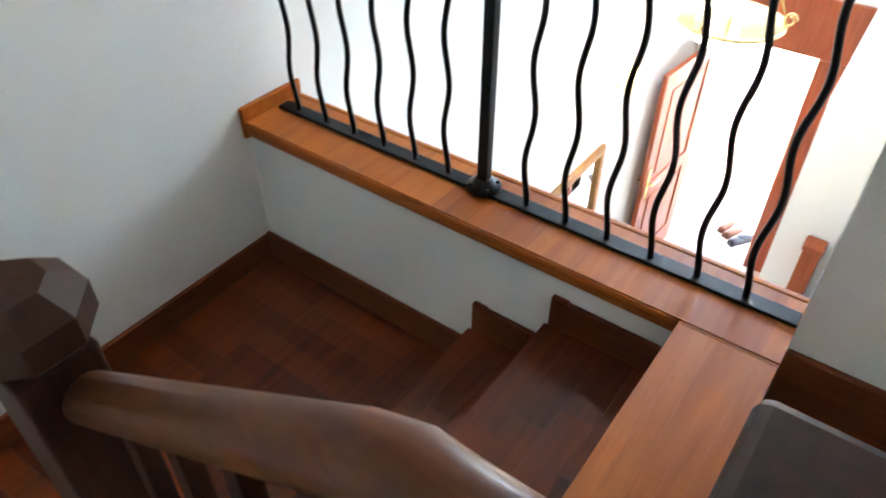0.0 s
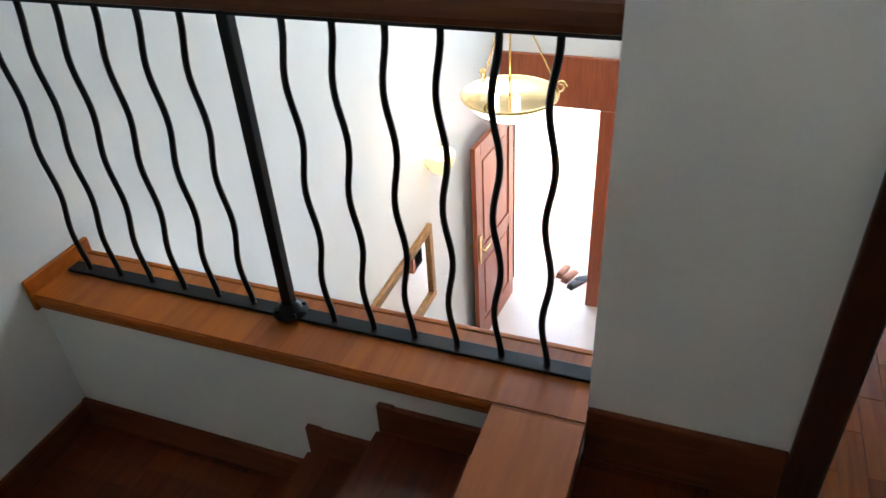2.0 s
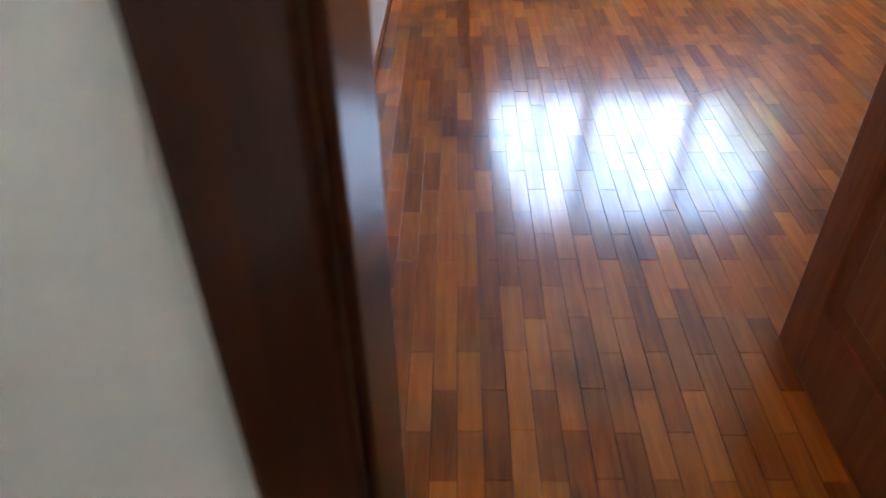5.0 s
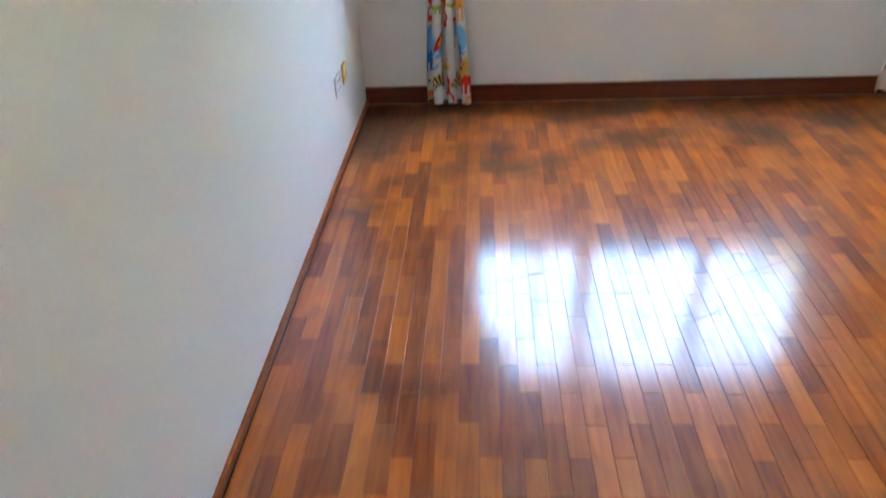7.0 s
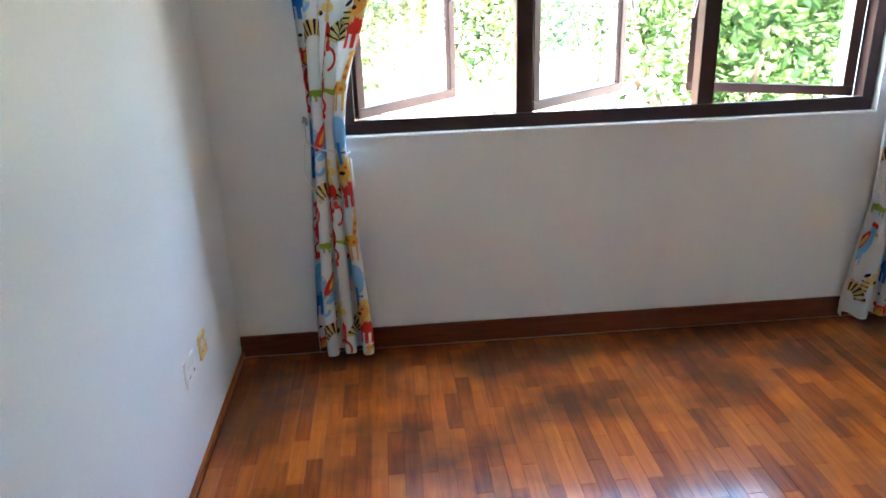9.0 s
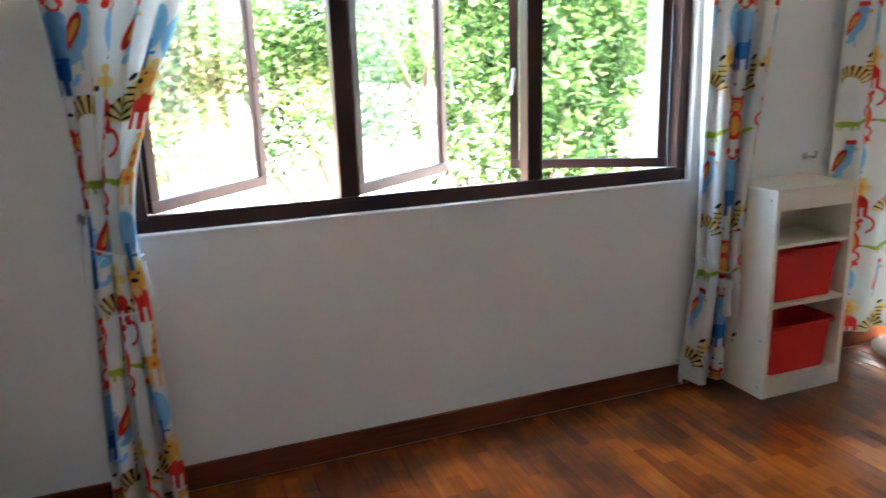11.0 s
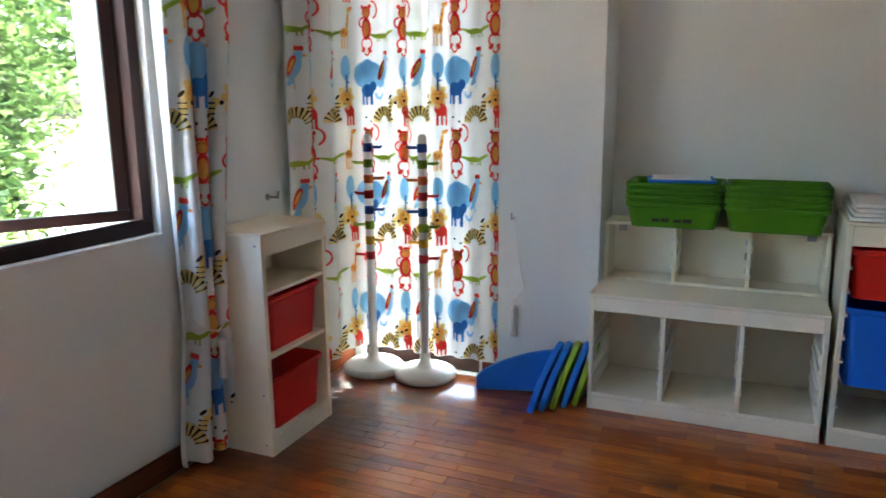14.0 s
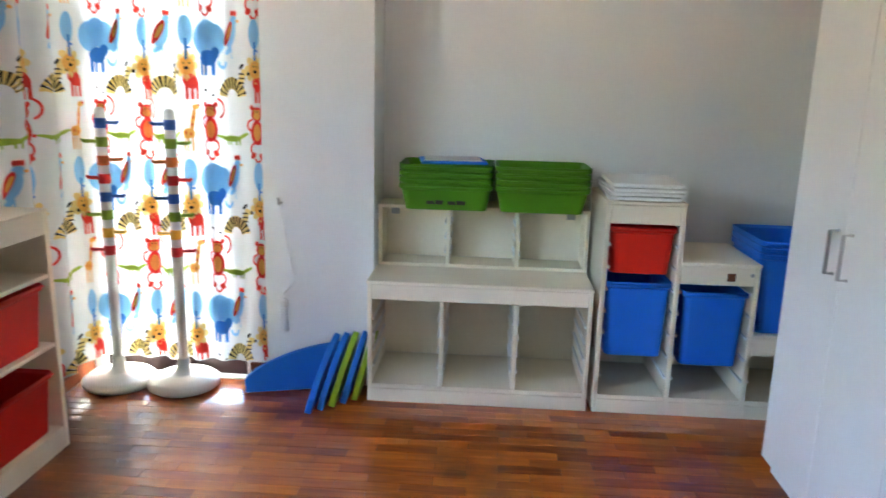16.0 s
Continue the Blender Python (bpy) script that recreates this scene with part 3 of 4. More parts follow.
for k in range(3):
    a = radians(20 + 120 * k)
    c, s = math.cos(a), math.sin(a)
    part("rod", tube([(0.27 * c, 0.27 * s, 0.035), (0.15 * c, 0.15 * s, 0.30), (0.02 * c, 0.02 * s, 0.56)], 0.005), M_BRASS, pl)
    scroll = [((0.28 + 0.035 * math.cos(q) * (1 - q / 14)) * c, (0.28 + 0.035 * math.cos(q) * (1 - q / 14)) * s, 0.06 + 0.04 * math.sin(q) * (1 - q / 14)) for q in [i * 0.45 for i in range(20)]]
    part("scroll", tube(scroll, 0.006, 6), M_BRASS, pl)
part("stem", tube([(0, 0, -0.03), (0, 0, 0.5), (0, 0, 2.93)], 0.006), M_BRASS, pl)
part("canopy", lathe([(0.06, 2.938), (0.06, 2.92), (0.02, 2.89)], 20), M_BRASS, pl)
for k in range(3):
    a = radians(80 + 120 * k)
    part("bulb", lathe([(0.01, -0.03), (0.028, 0.0), (0.01, 0.04)], 12, pose(0.07 * math.cos(a), 0.07 * math.sin(a), 0.0)), M_BULB, pl)

mi = thing("hall_mirror", "long mirror in a carved brown wooden frame on the wall", "mirror", (HALL_X, 2.46, -1.675))
bm = bmesh.new()
for a in ((-0.90, 0.90, 0.25, 0.31), (-0.90, 0.90, -0.31, -0.25), (-0.90, -0.84, -0.25, 0.25), (0.84, 0.90, -0.25, 0.25)):
    add_box(bm, 0.0, 0.035, *a, bevel=0.008)
part("mirror_frame", bm, M_GILT, mi)
part("mirror_glass", box(0.003, 0.012, -0.845, 0.845, -0.255, 0.255), M_MIRROR, mi)


def shoe(x, y, rz, material, label):
    bm = bmesh.new()
    prof = [(-0.13, 0.035, 0.07), (-0.10, 0.042, 0.085), (-0.03, 0.038, 0.08), (0.04, 0.045, 0.055), (0.10, 0.046, 0.042), (0.14, 0.03, 0.03)]
    rings = []
    for u, w, h in prof:
        rings.append([bm.verts.new(p) for p in ((u, -w, 0.0), (u, -w, h * 0.5), (u, -w * 0.5, h), (u, w * 0.5, h), (u, w, h * 0.5), (u, w, 0.0))])
    for a, b in zip(rings, rings[1:]):
        for i in range(6):
            f = bm.faces.new((a[i], a[(i + 1) % 6], b[(i + 1) % 6], b[i]))
            f.smooth = True
    bm.faces.new(rings[0])
    bm.faces.new(rings[-1][::-1])
    s = thing("shoe", label, "shoe", (x, y, GROUND - 0.005), rz, "shoes by the entrance")
    s.scale = (0.85, 0.85, 0.85)
    part("upper", bm, material, s)
    part("sole", box(-0.135, 0.145, -0.045, 0.045, 0.0, 0.012, bevel=0.005), M_SHOEB, s)


shoe(-1.10, 5.36, 80, M_SHOE, "worn brown leather shoe on the porch tiles")
shoe(-1.02, 5.30, 70, M_SHOE, "worn brown leather shoe on the porch tiles")
shoe(-0.93, 5.20, 60, M_SHOEB, "black leather shoe beside the door post")
shoe(-0.88, 5.28, 50, M_SHOEB, "black leather shoe beside the door post")
structure("porch_floor", box(-3.0, 0.4, YE + 0.2, 8.0, GROUND - 0.2, GROUND - 0.005), M_PINK, "sunlit pinkish porch tiles", "pavement")

# ---- things of the room ----
def trofast_bin(name, material, label, at, rz, w=0.30, d=0.42, h=0.23, category="storage box", group="", stack=0):
    """A tapered box with a flared rim; open on top."""
    b = thing(name, label, category, at, rz, group)
    bm = bmesh.new()
    t = 0.004
    def ring(k, z, ins=0.0, c=0.03):
        hw, hd = w / 2 * k - ins, d / 2 * k - ins
        out = []
        for sx, sy in ((1, 1), (-1, 1), (-1, -1), (1, -1)):
            pts = []
            for i in range(4):
                a = math.pi / 2 * i / 3
                pts.append((hw - c + c * math.cos(a), hd - c + c * math.sin(a)))
            pts = [(sx * x, sy * y) for x, y in pts]
            out += pts if sx * sy > 0 else pts[::-1]
        return [bm.verts.new((x, y, z)) for x, y in out]
    rs = [ring(0.86, 0.0), ring(0.945, h - 0.03), ring(0.95, h - 0.028), ring(1.0, h - 0.02), ring(1.0, h), ring(0.985, h), ring(0.945, h - 0.012, t), ring(0.86, t, t)]
    for a, c in zip(rs, rs[1:]):
        for i in range(len(a)):
            f = bm.faces.new((a[i], a[(i + 1) % len(a)], c[(i + 1) % len(a)], c[i]))
            f.smooth = False
    bm.faces.new(rs[0][::-1])
    bm.faces.new(rs[-1])
    part("box_body", bm, material, b)
    part("rim_bead", tube([(-w / 2 * 0.9, -d / 2 - 0.002, h - 0.006), (w / 2 * 0.9, -d / 2 - 0.002, h - 0.006)], 0.005, 6), material, b)
    return b


def runners(parent, x, y0, y1, zs):
    for z in zs:
        part("runner", box(x - 0.006, x + 0.006, y0, y1, z, z + 0.012, bevel=0.002), M_PLASTIC, parent, "white plastic drawer runner")


# unit under the window: two red boxes
u = thing("storage_unit", "narrow white laminate storage frame with two red boxes", "shelf", (3.015, 4.70, 0))
uw, ud, uh = 0.46, 0.29, 0.94
part("side_panel", box(0, 0.025, 0, ud, 0, uh - 0.002, bevel=0.003), M_WHITE, u)
part("side_panel", box(uw - 0.025, uw, 0, ud, 0, uh - 0.002, bevel=0.003), M_WHITE, u)
part("top_panel", box(-0.001, uw + 0.001, -0.003, ud, uh - 0.0015, uh + 0.008, bevel=0.003), M_WHITE, u)
part("front_rail", box(0.026, uw - 0.026, 0.001, 0.02, uh - 0.085, uh - 0.003, bevel=0.002), M_WHITE, u)
part("back_panel", box(0.026, uw - 0.026, ud - 0.012, ud, 0.09, uh - 0.003), M_WHITE, u)
part("bottom_panel", box(0.026, uw - 0.026, 0.002, ud - 0.013, 0.075, 0.09), M_WHITE, u)
part("plinth", box(0.026, uw - 0.026, 0.001, 0.02, 0.0, 0.074, bevel=0.002), M_WHITE, u)
for z in (0.42, 0.69):
    part("shelf", box(0.026, uw - 0.026, 0.004, ud - 0.013, z, z + 0.016, bevel=0.002), M_WHITE, u)
for z in (0.05, 0.27, 0.9):
    part("screw_cap", lathe([(0.005, 0), (0.005, 0.002), (0.002, 0.003)], 10, pose(0.0, 0.03, z, 0, -90, 0)), M_STEEL, u)
for z, y in ((0.437, 4.847), (0.0915, 4.845)):
    trofast_bin("storage_box", M_RED, "bright red plastic storage box in the white frame", (3.245, y, z), 0, 0.39, 0.27, 0.235, group="red boxes under the window")

# low unit in the niche: local x runs along the wall, front faces the room
def niche(name, label, y_left, x_front):
    ob = thing(name, label, "shelf")
    ob.matrix_world = pose(x_front, y_left, 0, 0, 0, -90)
    return ob


lu = niche("low_storage_unit", "low empty three-bay white laminate storage frame in the niche", 3.60, 4.01)
lw, ld, lh = 1.0, 0.43, 0.56
for x in (0, lw - 0.02):
    part("side_panel", box(x, x + 0.02, 0, ld, 0, lh - 0.002, bevel=0.003), M_WHITE, lu)
for x in (0.325, 0.655):
    part("divider", box(x, x + 0.02, 0.005, ld - 0.012, 0.085, lh - 0.075, bevel=0.003), M_WHITE, lu)
part("top_panel", box(-0.004, lw + 0.002, -0.006, ld + 0.04, lh - 0.0015, lh + 0.014, bevel=0.004), M_WHITE, lu)
part("front_rail", box(0.0205, lw - 0.0205, 0.0, 0.02, lh - 0.072, lh - 0.003, bevel=0.003), M_WHITE, lu)
part("back_panel", box(0.0205, lw - 0.0205, ld - 0.011, ld, 0.085, lh - 0.003), M_WHITE, lu)
part("bottom_panel", box(0.0205, lw - 0.0205, 0.004, ld - 0.012, 0.065, 0.084), M_WHITE, lu)
part("plinth", box(0.0205, lw - 0.0205, 0.0, 0.02, 0.0, 0.064, bevel=0.003), M_WHITE, lu)
for x in (0.322, 0.348, 0.652, 0.678, 0.024, 0.976):
    runners(lu, x, 0.02, 0.38, (0.16, 0.235, 0.31, 0.385))

# shallow upper unit
uu = niche("upper_storage_unit", "shallow white laminate frame on top of the low unit", 3.595, 4.30)
ub, ut = 0.5755, 0.872
for x in (0, 0.325, 0.655, lw - 0.02):
    part("upright", box(x, x + 0.018, 0, 0.19, ub, ut - 0.016, bevel=0.002), M_WHITE, uu)
part("top_panel", box(-0.002, lw, -0.002, 0.2, ut - 0.0155, ut, bevel=0.003), M_WHITE, uu)
part("bottom_panel", box(0.0185, lw - 0.0205, 0.003, 0.178, ub, ub + 0.014), M_WHITE, uu)
part("back_panel", box(0.0185, lw - 0.0205, 0.18, 0.19, ub + 0.015, ut - 0.016), M_WHITE, uu)
for x in (0.06, 0.93):
    part("wall_bracket", box(x - 0.02, x + 0.02, 0.172, 0.1795, ut - 0.075, ut - 0.04, bevel=0.002), M_STEEL, uu, "small grey steel wall bracket")
for x in (0.322, 0.346, 0.652, 0.676):
    runners(uu, x, 0.01, 0.17, (0.64, 0.71, 0.78))

# stepped unit
su = niche("stepped_storage_unit", "white laminate storage frame stepping down in three heights", 2.575, 4.01)
heights = (0.955, 0.70, 0.385)
sw = 0.335
for i in range(4):
    h = heights[max(0, i - 1)] if i else heights[0]
    part("upright", box(i * sw - (0.018 if i else 0), i * sw + (0.004 if i else 0.022), 0, ld, 0, h - 0.002, bevel=0.003), M_WHITE, su)
for i, h in enumerate(heights):
    a, b = i * sw + (0.0045 if i else 0.0225), (i + 1) * sw - 0.0185
    part("top_panel", box(i * sw + (0.006 if i else -0.003), (i + 1) * sw + 0.006, -0.005, ld + 0.02, h - 0.0015, h + 0.012, bevel=0.003), M_WHITE, su)
    part("front_rail", box(a, b, 0, 0.02, h - 0.085, h - 0.003, bevel=0.003), M_WHITE, su)
    part("bottom_panel", box(a, b, 0.004, ld - 0.012, 0.065, 0.084), M_WHITE, su)
    part("plinth", box(a, b, 0, 0.02, 0, 0.064, bevel=0.002), M_WHITE, su)
    part("back_panel", box(a, b, ld - 0.011, ld, 0.085, h - 0.003), M_WHITE, su)
    for x in (a + 0.004, b - 0.004):
        runners(su, x, 0.006, 0.38, [z for z in (0.17, 0.27, 0.37, 0.47, 0.57, 0.67, 0.77) if z < h - 0.12])
part("sticker", box(0.535, 0.57, -0.0012, -0.0004, 0.635, 0.67), M_SHOE, su, "small brown picture sticker")
part("lock", lathe([(0.008, 0), (0.008, 0.004)], 10, pose(0.64, 0, 0.665, 90, 0, 0)), M_STEEL, su)


def in_unit(i, z):
    return (4.01 + 0.215, 2.575 - (i * sw + (0.168 if i else 0.17)), z)


trofast_bin("storage_box", M_RED, "bright red plastic storage box hung in the stepped frame", in_unit(0, 0.645), -90, 0.29, 0.42, 0.21, group="boxes in the stepped unit")
trofast_bin("storage_box", M_BLUE, "deep bright blue plastic storage box in the stepped frame", in_unit(0, 0.265), -90, 0.29, 0.42, 0.345, group="boxes in the stepped unit")
trofast_bin("storage_box", M_BLUE, "deep bright blue plastic storage box in the stepped frame", in_unit(1, 0.235), -90, 0.29, 0.42, 0.345, group="boxes in the stepped unit")
# blue boxes nested on the lowest step
for k in range(3):
    trofast_bin("storage_box", M_BLUE, "deep blue plastic storage box nested in a stack", (4.225, 1.755, 0.398 + 0.028 * k), -90, 0.30, 0.42, 0.36, group="stack of blue boxes")
# green trays nested on the upper unit
for y in (3.27, 2.835):
    for k in range(4):
        trofast_bin("storage_tray", M_GREEN, "flat green plastic tray nested in a stack", (4.315, y, ut + 0.001 + 0.03 * k), -90, 0.43, 0.31, 0.118, category="storage tray", group="stacks of green trays")
wr = thing("tray_marking", "faint dark handwritten line on a green tray", "writing", (4.158, 3.27, ut + 0.04), 0)
for k, (a, b) in enumerate(((-0.09, -0.05), (-0.045, -0.01), (0.01, 0.045), (0.05, 0.085))):
    part("stroke", box(-0.011, -0.009, a, b, -0.008, 0.010 - 0.003 * (k % 2)), M_DARK, wr)
lid = solid("box_lid", box(-0.12, 0.12, -0.15, 0.15, 0, 0.012, bevel=0.004), M_BLUE, "flat blue plastic lid lying on the green trays", "lid", m=pose(4.30, 3.25, ut + 0.21, 0, 0, 8))
solid("paper_sheet", box(-0.10, 0.10, -0.13, 0.13, 0, 0.004), M_PLASTIC, "white sheet lying on the blue lid", "paper", m=pose(4.31, 3.25, ut + 0.2225, 0, 0, 5))
for k in range(4):
    solid("white_lid", box(-0.20, 0.20, -0.155, 0.155, 0, 0.017, bevel=0.006), M_PLASTIC, "white plastic lid in a small stack", "lid", "white lids on the stepped unit", m=pose(4.23 + 0.006 * (k % 2), 2.405 - 0.004 * k, 0.968 + 0.018 * k, 0, 0, 2 * (k % 3) - 2))

# coloured fins of foam board leaning beside the low unit
def fin(x, y, rz, material, word, length, h, tilt=0):
    n = 10
    pts = [(0, 0), (length, 0)]
    pts += [(length * (1 - i / n), 0.07 + (h - 0.07) * math.sin(math.pi / 2 * i / n) ** 0.75) for i in range(n + 1)]
    bm = prism(pts, "y", -0.014, 0.014)
    bmesh.ops.bevel(bm, geom=[e for e in bm.edges], offset=0.003, segments=1, affect="EDGES")
    solid("foam_board", bm, material, word + " curved foam board standing on edge on the floor", "foam board", "curved foam boards", m=pose(x, y, 0.006, tilt, 0, rz))


fin(4.145, 3.73, 105, M_FOAMB, "bright blue", 0.46, 0.225)
for k, (mt, wd) in enumerate(((M_FOAMB, "bright blue"), (M_FOAMB, "bright blue"), (M_FOAMG, "lime green"), (M_FOAMB, "bright blue"), (M_FOAMG, "lime green"))):
    fin(4.16, 3.835 - 0.044 * k, 180, mt, wd, 0.33 - 0.04 * k, 0.27 + 0.006 * k, -15)

# marker poles
def pole(x, y, turn):
    p = thing("marker_pole", "white pole on a round base with coloured pegs", "pole", (x, y, 0), turn, "two white marker poles")
    part("base", lathe([(0.15, 0.0), (0.165, 0.012), (0.165, 0.032), (0.145, 0.048), (0.06, 0.058), (0.042, 0.066), (0.03, 0.10), (0.024, 0.14)], 40), M_PLASTIC, p)
    part("shaft", lathe([(0.0225, 0.14), (0.0225, 1.275), (0.018, 1.29), (0.008, 1.296)], 24), M_PLASTIC, p)
    cols = ("navy", "green", "orange", "red", "navy", "green", "yellow", "red")
    for k, c in enumerate(cols):
        z = 1.205 - 0.082 * k
        b = part("band", lathe([(0.0235, z), (0.0255, z + 0.002), (0.0255, z + 0.042), (0.0235, z + 0.044)], 24), M_PEG[c], p)
        a = radians(90 + (0 if (k * 3 + int(turn)) % 2 else 180) + 12 * (k % 3))
        part("peg", tube([(0.022 * math.cos(a), 0.022 * math.sin(a), z + 0.024), (0.075 * math.cos(a), 0.075 * math.sin(a), z + 0.024), (0.082 * math.cos(a), 0.082 * math.sin(a), z + 0.032)], 0.008, 8), M_PEG[c], b)


M_PEG = {k: mat("peg_" + k, c, 0.4) for k, c in dict(navy=(0.03, 0.11, 0.42), green=(0.25, 0.38, 0.03), orange=(0.72, 0.16, 0.03), red=(0.58, 0.02, 0.02), yellow=(0.78, 0.45, 0.04)).items()}
pole(4.07, 4.80, 0)
pole(4.08, 4.49, 7)

# wardrobe
wd = thing("wardrobe", "tall white wardrobe with flat doors and steel bar handles", "wardrobe", (1.65, 1.375, 0))
part("carcass", box(0, 1.92, 0, 0.59, 0.06, 2.3, bevel=0.003), M_WARD, wd)
part("plinth", box(0.02, 1.905, 0.02, 0.575, 0, 0.06), M_WARD, wd)
dw = 1.92 / 5
for k in range(5):
    d = part("door", box(k * dw + 0.0015, (k + 1) * dw - 0.0015, 0.592, 0.612, 0.062, 2.297, bevel=0.002), M_WARD, wd)
    hx = (k + 1) * dw - 0.045 if k % 2 == 1 else k * dw + 0.045
    bm = tube([(hx, 0.612, 0.875), (hx, 0.64, 0.875), (hx, 0.64, 1.015), (hx, 0.612, 1.015)], 0.006, 8, square=True)
    part("handle", bm, M_STEEL, d, "brushed steel bar handle")

# sockets on the left wall
for y, tall, m2, lab in ((4.245, 0.09, M_PLASTIC, "white plastic double socket on the wall"), (4.42, 0.085, M_TAN, "yellowed plastic wall socket")):
    s = thing("wall_socket", lab, "socket", (0, y, 0.37))
    part("plate", box(0, 0.010, -0.06 if m2 is M_PLASTIC else -0.042, 0.06 if m2 is M_PLASTIC else 0.042, -0.045, 0.045, bevel=0.003), m2, s)
    for k in (-1, 1):
        part("switch", box(0.010, 0.014, k * 0.025 - 0.010, k * 0.025 + 0.010, 0.012, 0.03, bevel=0.001), M_PLASTIC, s)
        for q in (-0.006, 0.006):
            part("pin_hole", box(0.0095, 0.0105, k * 0.025 + q - 0.002, k * 0.025 + q + 0.002, -0.02, -0.01), M_DARK, s)

# ---- curtains ----
def ell(cx, cy, rx, ry, n=14, a=0):
    c, s = math.cos(a), math.sin(a)
    return [(cx + rx * math.cos(2 * math.pi * i / n) * c - ry * math.sin(2 * math.pi * i / n) * s, cy + rx * math.cos(2 * math.pi * i / n) * s + ry * math.sin(2 * math.pi * i / n) * c) for i in range(n)]


def rect(x0, x1, y0, y1):
    return [(x0, y0), (x1, y0), (x1, y1), (x0, y1)]


def arc_band(cx, cy, r, w, a0, a1, n=10):
    o = [(cx + (r + w) * math.cos(a0 + (a1 - a0) * i / n), cy + (r + w) * math.sin(a0 + (a1 - a0) * i / n)) for i in range(n + 1)]
    q = [(cx + (r - w) * math.cos(a0 + (a1 - a0) * i / n), cy + (r - w) * math.sin(a0 + (a1 - a0) * i / n)) for i in range(n + 1)]
    return [[o[i], o[i + 1], q[i + 1], q[i]] for i in range(n)]


def motif(kind):
    """Flat printed shapes as (colour, outline, layer)."""
    if kind == "monkey":
        out = [("red", ell(0, 0.055, 0.036, 0.030), 1), ("red", ell(0, -0.02, 0.040, 0.052, 16), 1), ("yellow", ell(0, -0.02, 0.024, 0.036), 2), ("yellow", ell(0, 0.048, 0.025, 0.015), 2),
               ("yellow", ell(-0.011, 0.066, 0.010, 0.009, 8), 2), ("yellow", ell(0.011, 0.066, 0.010, 0.009, 8), 2), ("black", ell(-0.010, 0.065, 0.003, 0.004, 6), 3), ("black", ell(0.010, 0.065, 0.003, 0.004, 6), 3),
               ("red", ell(-0.032, 0.082, 0.012, 0.011, 9), 1), ("red", ell(0.032, 0.082, 0.012, 0.011, 9), 1), ("red", ell(-0.028, -0.115, 0.018, 0.012, 10, 0.5), 1), ("red", ell(0.026, -0.118, 0.018, 0.012, 10, -0.5), 1)]
        for cx, cy, r, a0, a1 in ((0.038, 0.065, 0.040, -1.2, 1.5), (-0.034, 0.010, 0.022, 1.4, 4.6), (-0.018, -0.088, 0.024, 1.6, 4.5), (0.018, -0.088, 0.024, -1.4, 1.5), (0.002, -0.122, 0.020, 3.4, 6.0)):
            out += [("red", q, 1) for q in arc_band(cx, cy, r, 0.0048, a0, a1, 7)]
        return out
    if kind == "elephant":
        out = [("sky", ell(-0.035, 0.045, 0.060, 0.062, 16), 1), ("sky", ell(0.050, 0.045, 0.055, 0.060, 16, 0.2), 1), ("sky", ell(0.0, 0.075, 0.06, 0.045, 14), 1), ("navy", ell(0, -0.03, 0.052, 0.032, 14), 2), ("navy", ell(0.045, -0.010, 0.022, 0.024), 2)]
        out += [("navy", rect(x, x + 0.018, -0.098, -0.035), 2) for x in (-0.048, -0.018, 0.024)]
        return out + [("sky", q, 1) for q in arc_band(0.085, -0.045, 0.022, 0.007, 3.0, 6.4, 6)]
    if kind == "zebra":
        out = [("sand", q, 1) for q in arc_band(0, -0.05, 0.062, 0.024, 0.15, 3.0, 9)] + [("sand", ell(0.062, 0.030, 0.016, 0.038, 12, -0.4), 1), ("sand", ell(0.080, 0.055, 0.022, 0.012, 10, -0.4), 1)]
        out += [("black", arc_band(0, -0.05, 0.062, 0.0245, 0.25 + 0.30 * k, 0.38 + 0.30 * k, 1)[0], 2) for k in range(9)]
        out += [("black", rect(0.046, 0.076, 0.010 + 0.018 * k, 0.016 + 0.018 * k), 2) for k in range(3)]
        return out + [("black", ell(0.098, 0.050, 0.008, 0.008, 8), 2), ("black", ell(0.062, 0.078, 0.016, 0.007, 8, 0.7), 2)]
    if kind == "lion":
        out = [("sand", ell(0.042 * math.cos(a * 0.785), 0.05 + 0.042 * math.sin(a * 0.785), 0.020, 0.016, 8, a * 0.785), 1) for a in range(8)]
        out += [("yellow", ell(0, 0.048, 0.038, 0.036), 2), ("black", ell(0, 0.040, 0.012, 0.007, 8), 3), ("black", ell(-0.012, 0.060, 0.004, 0.004, 6), 3), ("black", ell(0.014, 0.060, 0.004, 0.004, 6), 3), ("red", ell(0.018, -0.012, 0.040, 0.030, 12, -0.4), 1)]
        return out + [("red", rect(x, x + 0.014, -0.085, -0.015), 1) for x in (-0.008, 0.016, 0.042)]
    if kind == "parrot":
        out = [("sky", ell(0.0, 0.0, 0.030, 0.058, 14, -0.35), 1), ("sky", ell(0.022, 0.052, 0.020, 0.020, 10), 1), ("sky", ell(-0.018, -0.065, 0.026, 0.012, 9, 0.5), 1), ("red", ell(-0.016, 0.002, 0.017, 0.055, 12, -0.5), 2), ("yellow", ell(-0.010, 0.006, 0.008, 0.034, 10, -0.5), 3)]
        out += [("red", ell(0.012 + 0.012 * k, 0.080, 0.007, 0.012, 8), 2) for k in range(3)]
        return out + [("yellow", ell(0.046, 0.050, 0.010, 0.006, 8), 2), ("sky", rect(0.0, 0.005, -0.095, -0.05), 1)]
